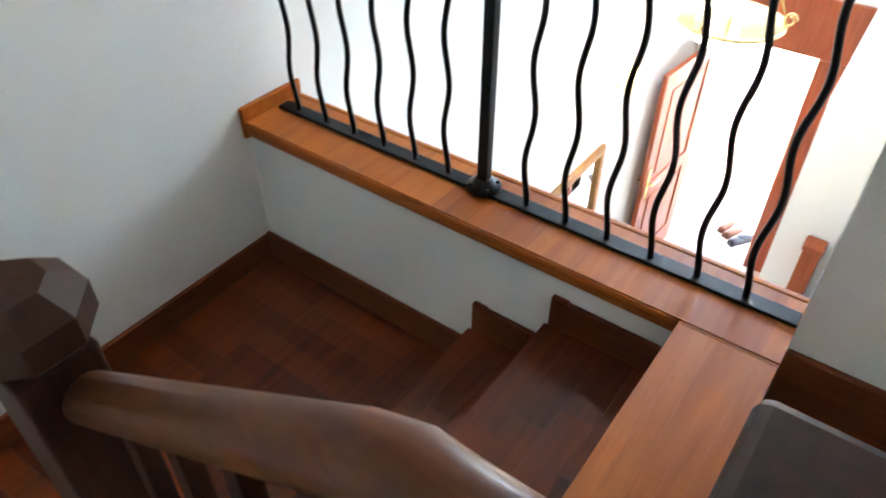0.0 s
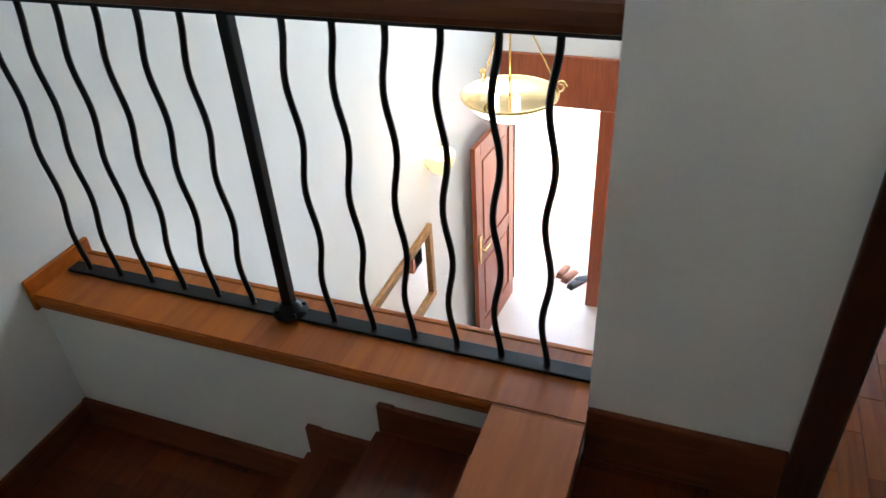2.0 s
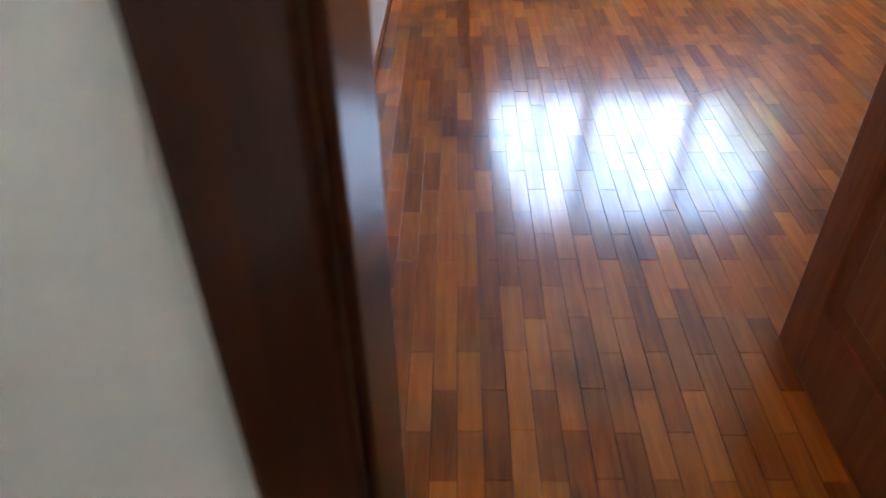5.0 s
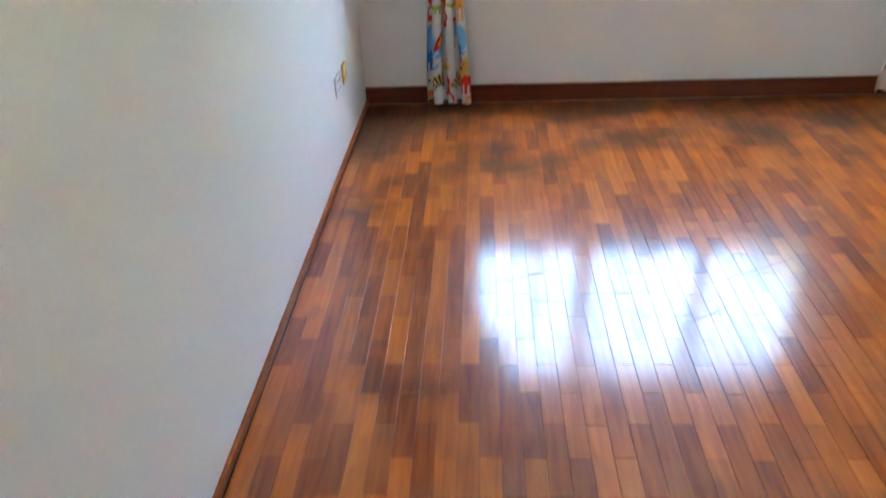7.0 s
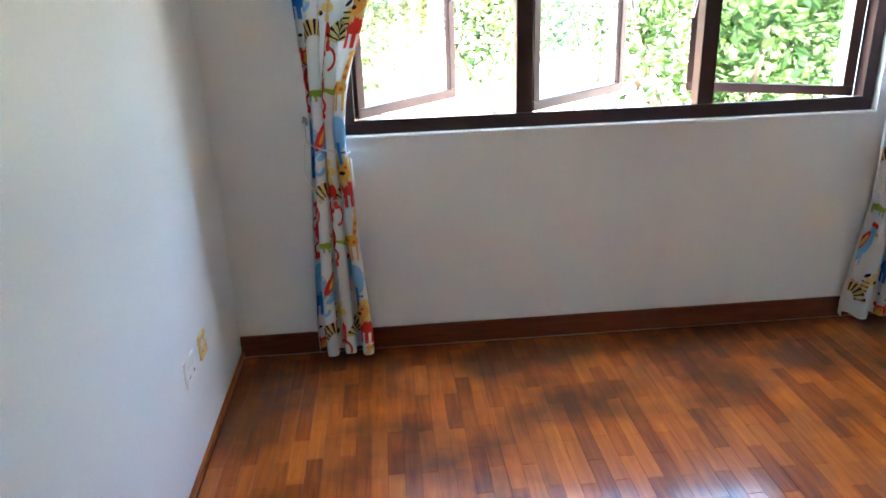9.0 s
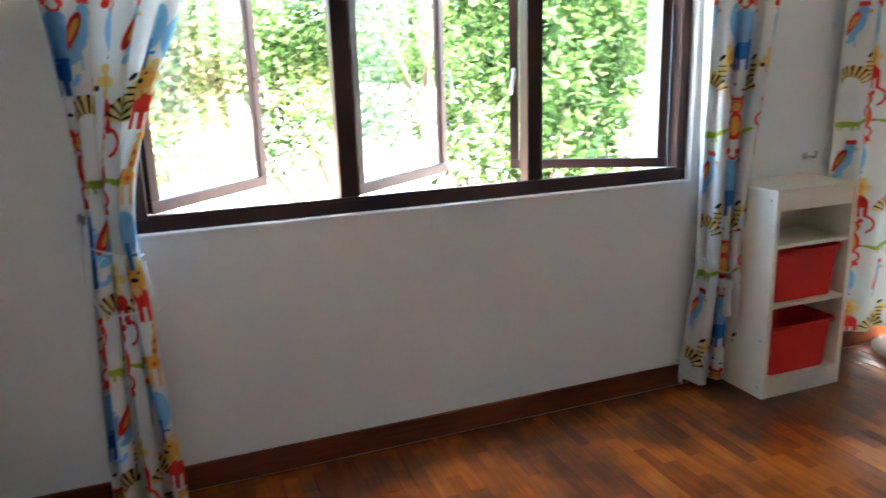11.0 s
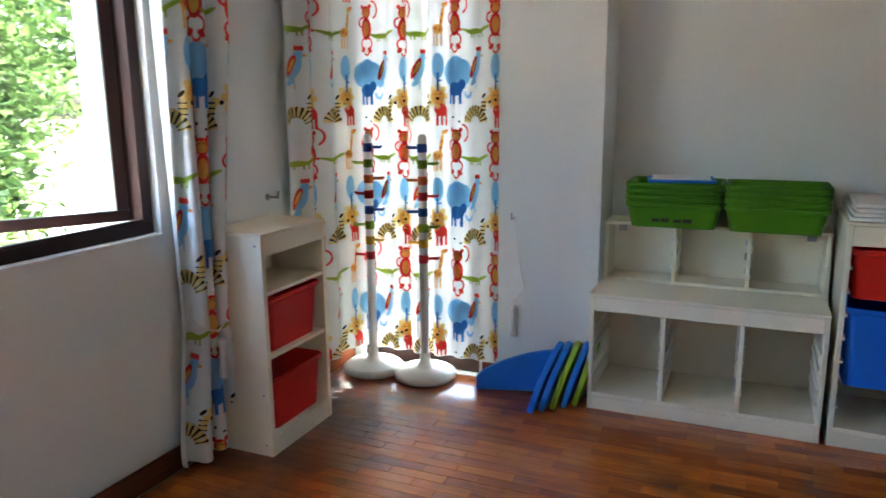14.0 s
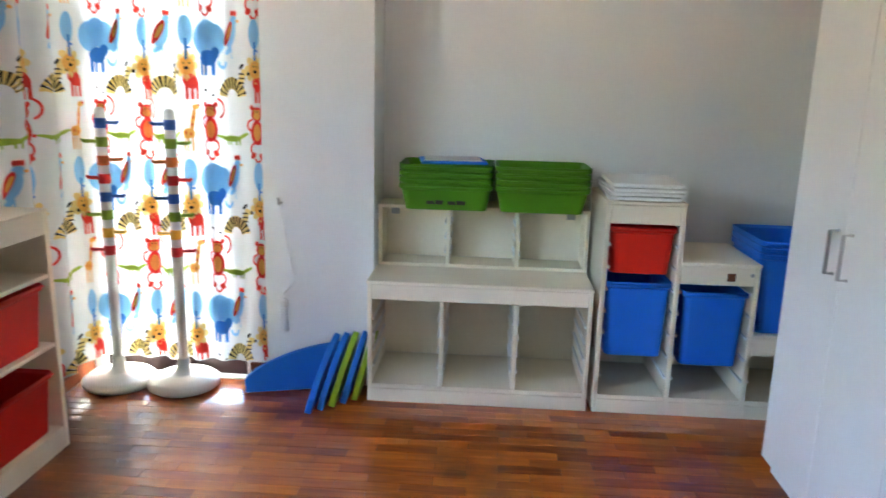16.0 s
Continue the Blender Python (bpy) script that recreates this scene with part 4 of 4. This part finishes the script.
    if kind == "croc":
        out = [("green", ell(-0.01, 0, 0.062, 0.013, 14), 1), ("green", ell(0.062, 0.012, 0.034, 0.008, 10, 0.35), 1), ("green", ell(-0.072, 0.006, 0.034, 0.007, 10, -0.2), 1)]
        out += [("green", rect(x, x + 0.008, -0.026, -0.006), 1) for x in (-0.042, -0.022, 0.018, 0.038)]
        return out + [("red", ell(-0.11, 0.01, 0.009, 0.007, 7), 1)]
    if kind == "tree":
        return [("sky", ell(0, 0.03, 0.034, 0.060, 14), 1), ("navy", rect(-0.006, 0.006, -0.085, 0.0), 2), ("navy", rect(0.004, 0.022, -0.040, -0.032), 2)]
    if kind == "giraffe":
        out = [("yellow", ell(0, -0.01, 0.030, 0.022, 12), 1), ("yellow", ell(0.022, 0.045, 0.010, 0.055, 10, -0.2), 1), ("yellow", ell(0.040, 0.098, 0.020, 0.011, 10), 1)]
        out += [("yellow", rect(x, x + 0.008, -0.085, -0.02), 1) for x in (-0.024, -0.008, 0.014)]
        return out + [("orange", ell(x, y, 0.007, 0.008, 7), 2) for x, y in ((-0.012, -0.008), (0.010, -0.014), (0.017, 0.025), (0.022, 0.055))] + [("red", ell(0.055, 0.105, 0.008, 0.006, 7), 2)]
    return [("black", ell(-0.02, 0, 0.010, 0.006, 7), 1), ("black", ell(0.025, -0.02, 0.008, 0.005, 7), 1)]


def curtain(name, label, width, z0, z1, surf, phase=0, size=1.08, pitch=0.15, stretch=1.0):
    """Cloth and its printed shapes; surf(u, z) gives the place of a point u metres along the flat cloth at height z, and its outward side."""
    c = thing(name, label, "curtain")
    bm = bmesh.new()
    nu, nz = int(width / 0.011), int((z1 - z0) / 0.03)
    grid = [[bm.verts.new(surf(width * i / nu, z0 + (z1 - z0) * k / nz, 0.0)) for i in range(nu + 1)] for k in range(nz + 1)]
    for k in range(nz):
        for i in range(nu):
            f = bm.faces.new((grid[k][i], grid[k][i + 1], grid[k + 1][i + 1], grid[k + 1][i]))
            f.smooth = True
    part("cloth", bm, M_CLOTH, c)
    cols = ((("monkey", 0.0), ("elephant", 0.30), ("dots", 0.47)), (("croc", 0.06), ("parrot", 0.23), ("zebra", 0.45)), (("monkey", 0.01), ("tree", 0.26), ("lion", 0.43)),
            (("croc", 0.06), ("parrot", 0.23), ("zebra", 0.45)), (("giraffe", 0.03), ("tree", 0.25), ("lion", 0.42)))
    bms = {}
    j = 0
    while j * pitch < width + 0.1:
        seq = cols[(j + phase) % len(cols)]
        for kind, z in [(kd, z1 + 0.17 - off - 0.62 * n) for n in range(5) for kd, off in seq]:
            for colour, outline, layer in motif(kind):
                cx = j * pitch + 0.4 * pitch + 0.012 * math.sin(3 * j + z)
                pts = [(cx + size * stretch * x, z + size * y) for x, y in outline]
                us, zz = [p[0] for p in pts], [p[1] for p in pts]
                if max(us) < 0.012 or min(us) > width - 0.012 or max(zz) < z0 + 0.012 or min(zz) > z1 - 0.012:
                    continue
                # the print is cut off at the hems
                pts = [(min(max(x, 0.004), width - 0.004), min(max(y, z0 + 0.004), z1 - 0.004)) for x, y in pts]
                us, zz = [p[0] for p in pts], [p[1] for p in pts]
                b = bms.setdefault(colour, bmesh.new())
                # a fan of small rings follows the folds
                mx, my = sum(us) / len(us), sum(zz) / len(zz)
                rings = []
                for r in (1.0, 0.66, 0.33):
                    rings.append([b.verts.new(surf(mx + (x - mx) * r, my + (y - my) * r, 0.0012 + 0.0010 * layer)) for x, y in pts])
                mid = b.verts.new(surf(mx, my, 0.0012 + 0.0010 * layer))
                n = len(pts)
                for a, d in zip(rings, rings[1:]):
                    for i in range(n):
                        b.faces.new((a[i], a[(i + 1) % n], d[(i + 1) % n], d[i])).smooth = True
                for i in range(n):
                    b.faces.new((rings[-1][i], rings[-1][(i + 1) % n], mid)).smooth = True
        j += 1
    for colour, b in bms.items():
        ob = new("print", bpy.data.meshes.new("print"))
        b.to_mesh(ob.data)
        b.free()
        ob.data.materials.append(PRINT[colour])
        ob.parent = c
        tagged(ob, colour.replace("sky", "light blue").replace("navy", "dark blue").replace("sand", "pale yellow") + " printed animal shapes", kind="stuff")
    return c


def hung(center_x, y, half_top, half_tie, half_bot, z_tie, width, folds, lean=0.0, z_top=2.3, ph=0.0):
    """Cloth gathered by a tie-back: narrow at the tie, wider above and below."""
    def surf(u, z, out):
        k = u / width * 2 - 1
        if z > z_tie:
            w = (z - z_tie) / (z_top - z_tie)
            w = w * w * (3 - 2 * w) if w < 1 else 1
            half = half_tie + (half_top - half_tie) * min(1, w * 1.35)
            cx = center_x + lean * min(1, w * 1.35)
        else:
            w = (z_tie - z) / z_tie
            half = half_tie + (half_bot - half_tie) * min(1, w * 1.2)
            cx = center_x - 0.0 * w
        a = 2 * math.pi * folds * u / width + ph + 0.5 * math.sin(z * 2.3)
        amp = 0.052 * (0.75 + 0.25 * math.sin(u * 9 + 1))
        turn = 2 * math.pi * folds / width
        full = max(0.0, 0.95 - 2 * half / width) / (2 * turn)
        slope = Vector((0.95 if abs(math.sin(a)) > 0.7 else 0.25, amp * turn * math.cos(a))).normalized()
        return (cx + half * k - full * math.sin(2 * a) + slope.y * out, y + amp * math.sin(a) - slope.x * out, z)
    return surf


curtain("window_curtain", "white cotton curtain printed with animals, tied back beside the window", 0.80, 0.035, 2.3, hung(0.475, 4.915, 0.24, 0.06, 0.115, 0.98, 0.80, 3, 0.11), 0, 1.15, 0.16)
curtain("window_curtain", "white cotton curtain printed with animals, tied back low beside the window", 0.72, 0.035, 2.3, hung(2.925, 4.915, 0.165, 0.085, 0.165, 0.58, 0.72, 3, 0.03), 3, 1.15, 0.16)

CW = 1.75
def tall_surf(u, z, out):
    s = u / CW * 1.36
    a = 2 * math.pi * 9.5 * u / CW + 0.35 * math.sin(z * 1.7 + u * 4)
    amp = 0.026 * (0.65 + 0.35 * math.sin(u * 7.0))
    if s < 0.36:      # along the window wall
        return (3.57 + s * 1.347 + 0.5 * out * math.cos(a), 4.935 + amp * math.sin(a) - 0.85 * out, z)
    if s < 0.50:      # round the corner
        q = (s - 0.36) / 0.14 * math.pi / 2
        r = 0.09 - amp * math.sin(a) + out
        return (4.055 + (0.09 + amp * math.sin(a) - out) * math.sin(q), 4.845 + (0.09 + amp * math.sin(a) - out) * math.cos(q), z)
    return (4.145 + amp * math.sin(a) - 0.85 * out, 4.845 - (s - 0.50) * 0.87 - 0.5 * out * math.cos(a), z)


curtain("tall_curtain", "backlit white cotton curtain printed with animals, drawn across a tall window", CW, 0.11, 2.3, tall_surf, 1)

def rod(name, pts, label):
    r = thing(name, label, "curtain rod")
    part("pole", tube(pts, 0.012, 10), M_PLASTIC, r)
    for p in (pts[0], pts[-1]):
        part("finial", lathe([(0.005, -0.03), (0.022, -0.01), (0.022, 0.01), (0.005, 0.03)], 14, pose(*p)), M_PLASTIC, r)
    return r


rod("curtain_rod", [(0.15, 4.93, 2.31), (3.3, 4.93, 2.31)], "white rod carrying the window curtains")
rod("curtain_rod", [(3.6, 4.93, 2.31), (4.055, 4.93, 2.31), (4.145, 4.84, 2.31), (4.145, 4.05, 2.31)], "white bent rod carrying the tall curtain")


def tie(name, pts, label, tassel=None):
    t = thing(name, label, "curtain tie")
    part("cord", tube(pts, 0.004, 8), M_PLASTIC, t)
    if tassel:
        x, y, z = tassel
        part("tassel", lathe([(0.008, 0.03), (0.018, 0.02), (0.018, 0.0), (0.012, -0.01), (0.02, -0.13), (0.016, -0.135)], 14, pose(x, y, z)), M_PLASTIC, t, "white silky tassel")


def hook(x, z, y=4.99):
    h = thing("tieback_hook", "small grey metal tie-back hook on the wall", "hook")
    part("stem", tube([(x, y + 0.01, z), (x, y - 0.05, z), (x, y - 0.055, z + 0.03)], 0.006, 8), M_STEEL, h)
    part("plate", lathe([(0.016, 0.0), (0.016, 0.004), (0.008, 0.008)], 14, pose(x, y + 0.009, z, 90, 0, 0)), M_STEEL, h)


hook(0.385, 1.042)
hook(3.47, 1.03)
tie("curtain_tie", [(0.385, 4.94, 1.05), (0.39, 4.88, 0.98), (0.45, 4.865, 0.955), (0.54, 4.87, 0.93), (0.555, 4.92, 0.925)], "thin white cord round the curtain")
tie("curtain_tie", [(0.385, 4.94, 1.04), (0.37, 4.90, 0.86), (0.42, 4.865, 0.745), (0.52, 4.865, 0.745), (0.565, 4.90, 0.79), (0.555, 4.93, 0.9)], "thin white cord hanging loose round the curtain")
tie("curtain_tie", [(3.10, 4.97, 0.72), (3.02, 4.88, 0.60), (2.93, 4.865, 0.56), (2.85, 4.87, 0.59), (2.84, 4.93, 0.63)], "white cord with a tassel round the curtain", (2.93, 4.855, 0.50))
hook_r = thing("tieback_hook", "small grey metal tie-back hook on the wall", "hook")
part("stem", tube([(XR, 4.03, 0.88), (XR - 0.05, 4.03, 0.88), (XR - 0.055, 4.03, 0.91)], 0.006, 8), M_STEEL, hook_r)
tie("curtain_tie", [(XR - 0.04, 4.03, 0.89), (XR - 0.03, 3.99, 0.62), (XR - 0.03, 3.965, 0.52), (XR - 0.03, 4.02, 0.45)], "white cord with a tassel hanging on the wall", (XR - 0.03, 4.02, 0.40))

# ---- outdoors ----
structure("ground", box(-200, 200, 5.3, 300, GROUND - 0.4, GROUND - 0.02), M_GROUND, "pale sunlit paving and earth outside", "ground")
structure("bay_wall", box(2.86, 3.05, W + 0.15, 5.41, GROUND, 3.0), M_OUTWALL, "pale blue-green outside wall beside the window", "wall")


def leaf_mesh(name, rx, ry, rz, n, size, material, seed):
    rnd = random.Random(seed)
    verts, faces = [], []
    clumps = [Vector((rnd.gauss(0, 0.45), rnd.gauss(0, 0.45), rnd.gauss(0, 0.42))) for _ in range(46)]
    for _ in range(n):
        c = rnd.choice(clumps)
        p = c + Vector((rnd.gauss(0, 0.15), rnd.gauss(0, 0.15), rnd.gauss(0, 0.13)))
        p = Vector((p.x * rx, p.y * ry, p.z * rz))
        d = Vector((rnd.uniform(-1, 1), rnd.uniform(-1, 1), rnd.uniform(-0.7, 0.5))).normalized()
        w = d.cross(Vector((rnd.uniform(-1, 1), rnd.uniform(-1, 1), rnd.uniform(0.2, 1)))).normalized()
        s = size * rnd.uniform(0.6, 1.3)
        up = d.cross(w) * 0.12 * s
        i = len(verts)
        verts += [p, p + d * s * 0.5 + w * s * 0.24 + up, p + d * s, p + d * s * 0.5 - w * s * 0.24 + up]
        faces += [(i, i + 1, i + 2), (i, i + 2, i + 3)]
    me = bpy.data.meshes.new(name)
    me.from_pydata([tuple(v) for v in verts], [], faces)
    me.materials.append(material)
    return me


def tree(x, y, h, rx, ry, rz, n, size, material, seed, label):
    t = thing("tree", label, "tree", (x, y, GROUND), 0, "trees outside the window")
    rnd = random.Random(seed)
    bm = bmesh.new()
    def limb(p, d, r, depth):
        pts = [p]
        for i in range(4):
            d = (d + Vector((rnd.uniform(-0.2, 0.2), rnd.uniform(-0.2, 0.2), 0.05))).normalized()
            pts.append(pts[-1] + d * h * (0.10 if depth else 0.14))
        for i in range(4):
            tube([pts[i], pts[i + 1]], r * (1 - 0.15 * i), 7, bm)
        if depth < 2:
            for k in range(3):
                limb(pts[2 + k % 3], (d + Vector((rnd.uniform(-0.9, 0.9), rnd.uniform(-0.9, 0.9), 0.25))).normalized(), r * 0.5, depth + 1)
    limb(Vector((0, 0, 0)), Vector((0, 0, 1)), 0.11, 0)
    part("trunk", bm, M_BARK, t)
    cr = new("crown", leaf_mesh("crown", rx, ry, rz, n, size, material, seed))
    cr.location = (0, 0, h)
    cr.parent = t
    return t


tree(4.25, 8.8, 4.6, 1.15, 1.1, 1.8, 13000, 0.12, M_LEAF, 3, "broad dark green leafy tree close to the window")
tree(2.5, 11.5, 5.0, 1.9, 1.5, 1.5, 11000, 0.12, M_LEAF, 5, "green leafy garden tree")
tree(-0.1, 12.5, 4.9, 2.3, 1.8, 1.5, 15000, 0.13, M_LEAF2, 8, "pale green sunlit tree with a loose crown")
tree(6.3, 13.0, 5.4, 2.4, 2.0, 2.2, 18000, 0.13, M_LEAF, 11, "tall green tree standing behind the garden")
tree(3.3, 7.4, 3.05, 0.75, 0.5, 0.5, 2600, 0.22, M_LEAF2, 15, "young shrub with long light green leaves")
tree(-4.5, 15.0, 5.0, 2.6, 2.0, 2.2, 9000, 0.18, M_LEAF2, 21, "pale green sunlit tree")
tree(9.5, 20.0, 6.0, 4.0, 2.5, 3.4, 9000, 0.28, M_LEAF, 24, "tall green tree farther off")

ho = thing("house", "apricot plastered house across the street with dark sheets filling its openings", "house", (-3.6, 19.0, GROUND))
bm = bmesh.new()
for a in ((-5, -2.6), (-1.2, 0.2), (1.6, 2.6), (4.2, 6)):
    add_box(bm, a[0], a[1], 0, 0.3, 0, 3.0)
add_box(bm, -5, 6, 0, 0.3, 3.0, 4.2)
add_box(bm, -5, 6, 3, 3.3, 0, 4.2)
part("wall", bm, M_HOUSE, ho)
part("roof", prism([(-0.8, 4.2), (1.6, 5.6), (4.0, 4.2)], "x", -5.4, 6.4), M_ROOF, ho, "brown clay roof")
# dark sheets close the openings; the unlit inside is put into their colour
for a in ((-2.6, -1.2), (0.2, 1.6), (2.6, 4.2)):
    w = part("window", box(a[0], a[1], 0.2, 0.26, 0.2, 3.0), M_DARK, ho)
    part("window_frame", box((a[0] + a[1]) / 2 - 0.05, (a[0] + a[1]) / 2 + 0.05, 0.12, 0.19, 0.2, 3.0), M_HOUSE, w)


def car(x, y, rz):
    c = thing("car", "silver-grey parked car in the sun", "car", (x, y, GROUND - 0.02), rz, "parked cars")
    body = prism([(-2.1, 0.3), (2.1, 0.3), (2.15, 0.7), (1.3, 0.9), (0.6, 1.4), (-1.0, 1.42), (-1.7, 0.95), (-2.15, 0.85)], "y", -0.82, 0.82)
    bmesh.ops.bevel(body, geom=list(body.edges), offset=0.07, segments=2, affect="EDGES")
    part("body", body, M_CAR, c)
    for s in (-1, 1):
        part("side_window", prism([(-1.4, 0.95), (1.0, 0.95), (0.5, 1.33), (-0.95, 1.35)], "y", *sorted((s * 0.80, s * 0.828))), M_DARK, c)
    for wx in (-1.35, 1.35):
        for s in (-1, 1):
            part("wheel", lathe([(0.2, -0.1), (0.32, -0.09), (0.32, 0.09), (0.2, 0.1)], 24, pose(wx, s * 0.76, 0.32, 90, 0, 0)), M_TYRE, c)


car(0.4, 16.6, 5)
car(4.9, 17.2, 8)
fe = thing("garden_fence", "white metal garden fence", "fence", (-3.2, 12.2, GROUND))
for k in range(14):
    part("bar", box(k * 0.16, k * 0.16 + 0.03, 0, 0.03, 0, 1.1), M_PLASTIC, fe)
for z in (0.15, 1.0):
    part("rail", box(-0.05, 2.2, 0.031, 0.055, z, z + 0.05), M_PLASTIC, fe)
solid("red_barrel", lathe([(0.26, 0), (0.30, 0.1), (0.31, 0.5), (0.27, 0.8), (0.2, 0.86)], 24), M_RED, "faded red round barrel standing outdoors", "barrel", m=pose(3.3, 12.6, GROUND - 0.02))

# ---- floor boards, last ----
PW, PL = 0.057, 0.24
SX, SX2 = 0.016, XN
def board_mesh(l, w=PW):
    return mesh_of("parquet_board", box(-w / 2 + 0.0003, w / 2 - 0.0003, -l / 2 + 0.0003, l / 2 - 0.0003, -0.012, 0.0, bevel=0.0005), M_PLANK)


floor = tagged(new("floor_parquet"), "glossy reddish-brown parquet of short boards, worn and scratched", "floor", kind="structure")
shared = board_mesh(PL)
rnd = random.Random(2)
verts, faces = [], []
def flat_board(x0, x1, y0, y1, z, dz=0.0):
    g, e = 0.0003, 0.0005
    i = len(verts)
    for a, b, zz in ((0, 0, -0.012), (e, e, 0.0)):
        verts.extend([(x0 + g + a, y0 + g + b, z + zz), (x1 - g - a, y0 + g + b, z + zz), (x1 - g - a, y1 - g - b, z + zz), (x0 + g + a, y1 - g - b, z + zz)])
    faces.append((i + 4, i + 5, i + 6, i + 7))
    for k in range(4):
        faces.append((i + k, i + (k + 1) % 4, i + 4 + (k + 1) % 4, i + 4 + k))


count = 0
ncol = int((SX2 - SX) / PW)
for c in range(ncol + 1):
    x = SX + c * PW
    y = YD - rnd.uniform(0, 0.012)
    if c % 2:
        y -= PL * 0.5
    while y < W:
        y1 = y + PL
        lo, hi = max(y, YD), min(y1, W - 0.016)
        inside = hi - lo > 0.02 and (x + PW <= XR or hi < 3.6) and (x + PW < 1.66 or lo > 1.3) and (lo >= YR or (0.284 < x + PW and x + PW < 1.2))
        if inside:
            if y >= YR and y1 <= W - 0.016 and x < 1.45 and 1.5 < y < 4.9 and count < 300:
                ob = new("board", shared)
                ob.location = (x + PW / 2, y + PL / 2, rnd.uniform(-0.0003, 0.0003))
                ob.parent = floor
                count += 1
            else:
                flat_board(x, min(x + PW, SX2), lo, hi, rnd.uniform(-0.0003, 0.0003))
        y = y1
me = bpy.data.meshes.new("boards")
me.from_pydata(verts, [], faces)
me.materials.append(M_PLANKS)
for a, b, c in (((0.66, 3.18), (0.8, 3.23), (0.97, 3.31)), ((1.02, 3.13), (1.16, 3.13), (1.29, 3.15)), ((1.38, 3.17), (1.58, 3.25), (1.79, 3.35)), ((1.27, 2.95), (1.39, 3.01), (1.51, 3.09)), ((0.75, 3.11), (0.87, 3.08), (0.97, 3.08))):
    # a long shallow scratch worn into the varnish
    strip = bmesh.new()
    edge = []
    for i in range(13):
        t = i / 12
        p = Vector(a) * (1 - t) ** 2 + (Vector(b) * 2 - (Vector(a) + Vector(c)) / 2) * 2 * t * (1 - t) + Vector(c) * t * t
        d = (Vector(c) - Vector(a)).normalized()
        w = 0.0016 * math.sin(math.pi * (0.08 + 0.84 * t))
        edge.append([strip.verts.new((p.x - d.y * k * w, p.y + d.x * k * w, 0.0007)) for k in (-1, 1)])
    for e, g in zip(edge, edge[1:]):
        strip.faces.new((e[0], e[1], g[1], g[0]))
    part("scratch", strip, M_GAP, floor, "thin dark curved scratch")
ob = new("boards", me)
ob.parent = floor
tagged(ob, kind="stuff")
landing = tagged(new("floor_landing_boards"), "dark reddish-brown varnished boards of the stair landing", "floor", kind="structure")
for x0, x1, y0, y1, z in ((-0.155, 1.9, -1.6, YD - 0.001, 0.0), (HALL_X + 0.016, -0.848, -1.6, YD - 0.016, -0.40)):
    y = y0
    while y < y1 - 0.005:
        x = x0 - rnd.random() * 0.2
        while x < x1:
            a, b = max(x, x0), min(x + 0.36, x1)
            if b - a > 0.01:
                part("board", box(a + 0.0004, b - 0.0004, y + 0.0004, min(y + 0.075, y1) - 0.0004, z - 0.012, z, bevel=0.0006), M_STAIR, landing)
            x += 0.36
        y += 0.075
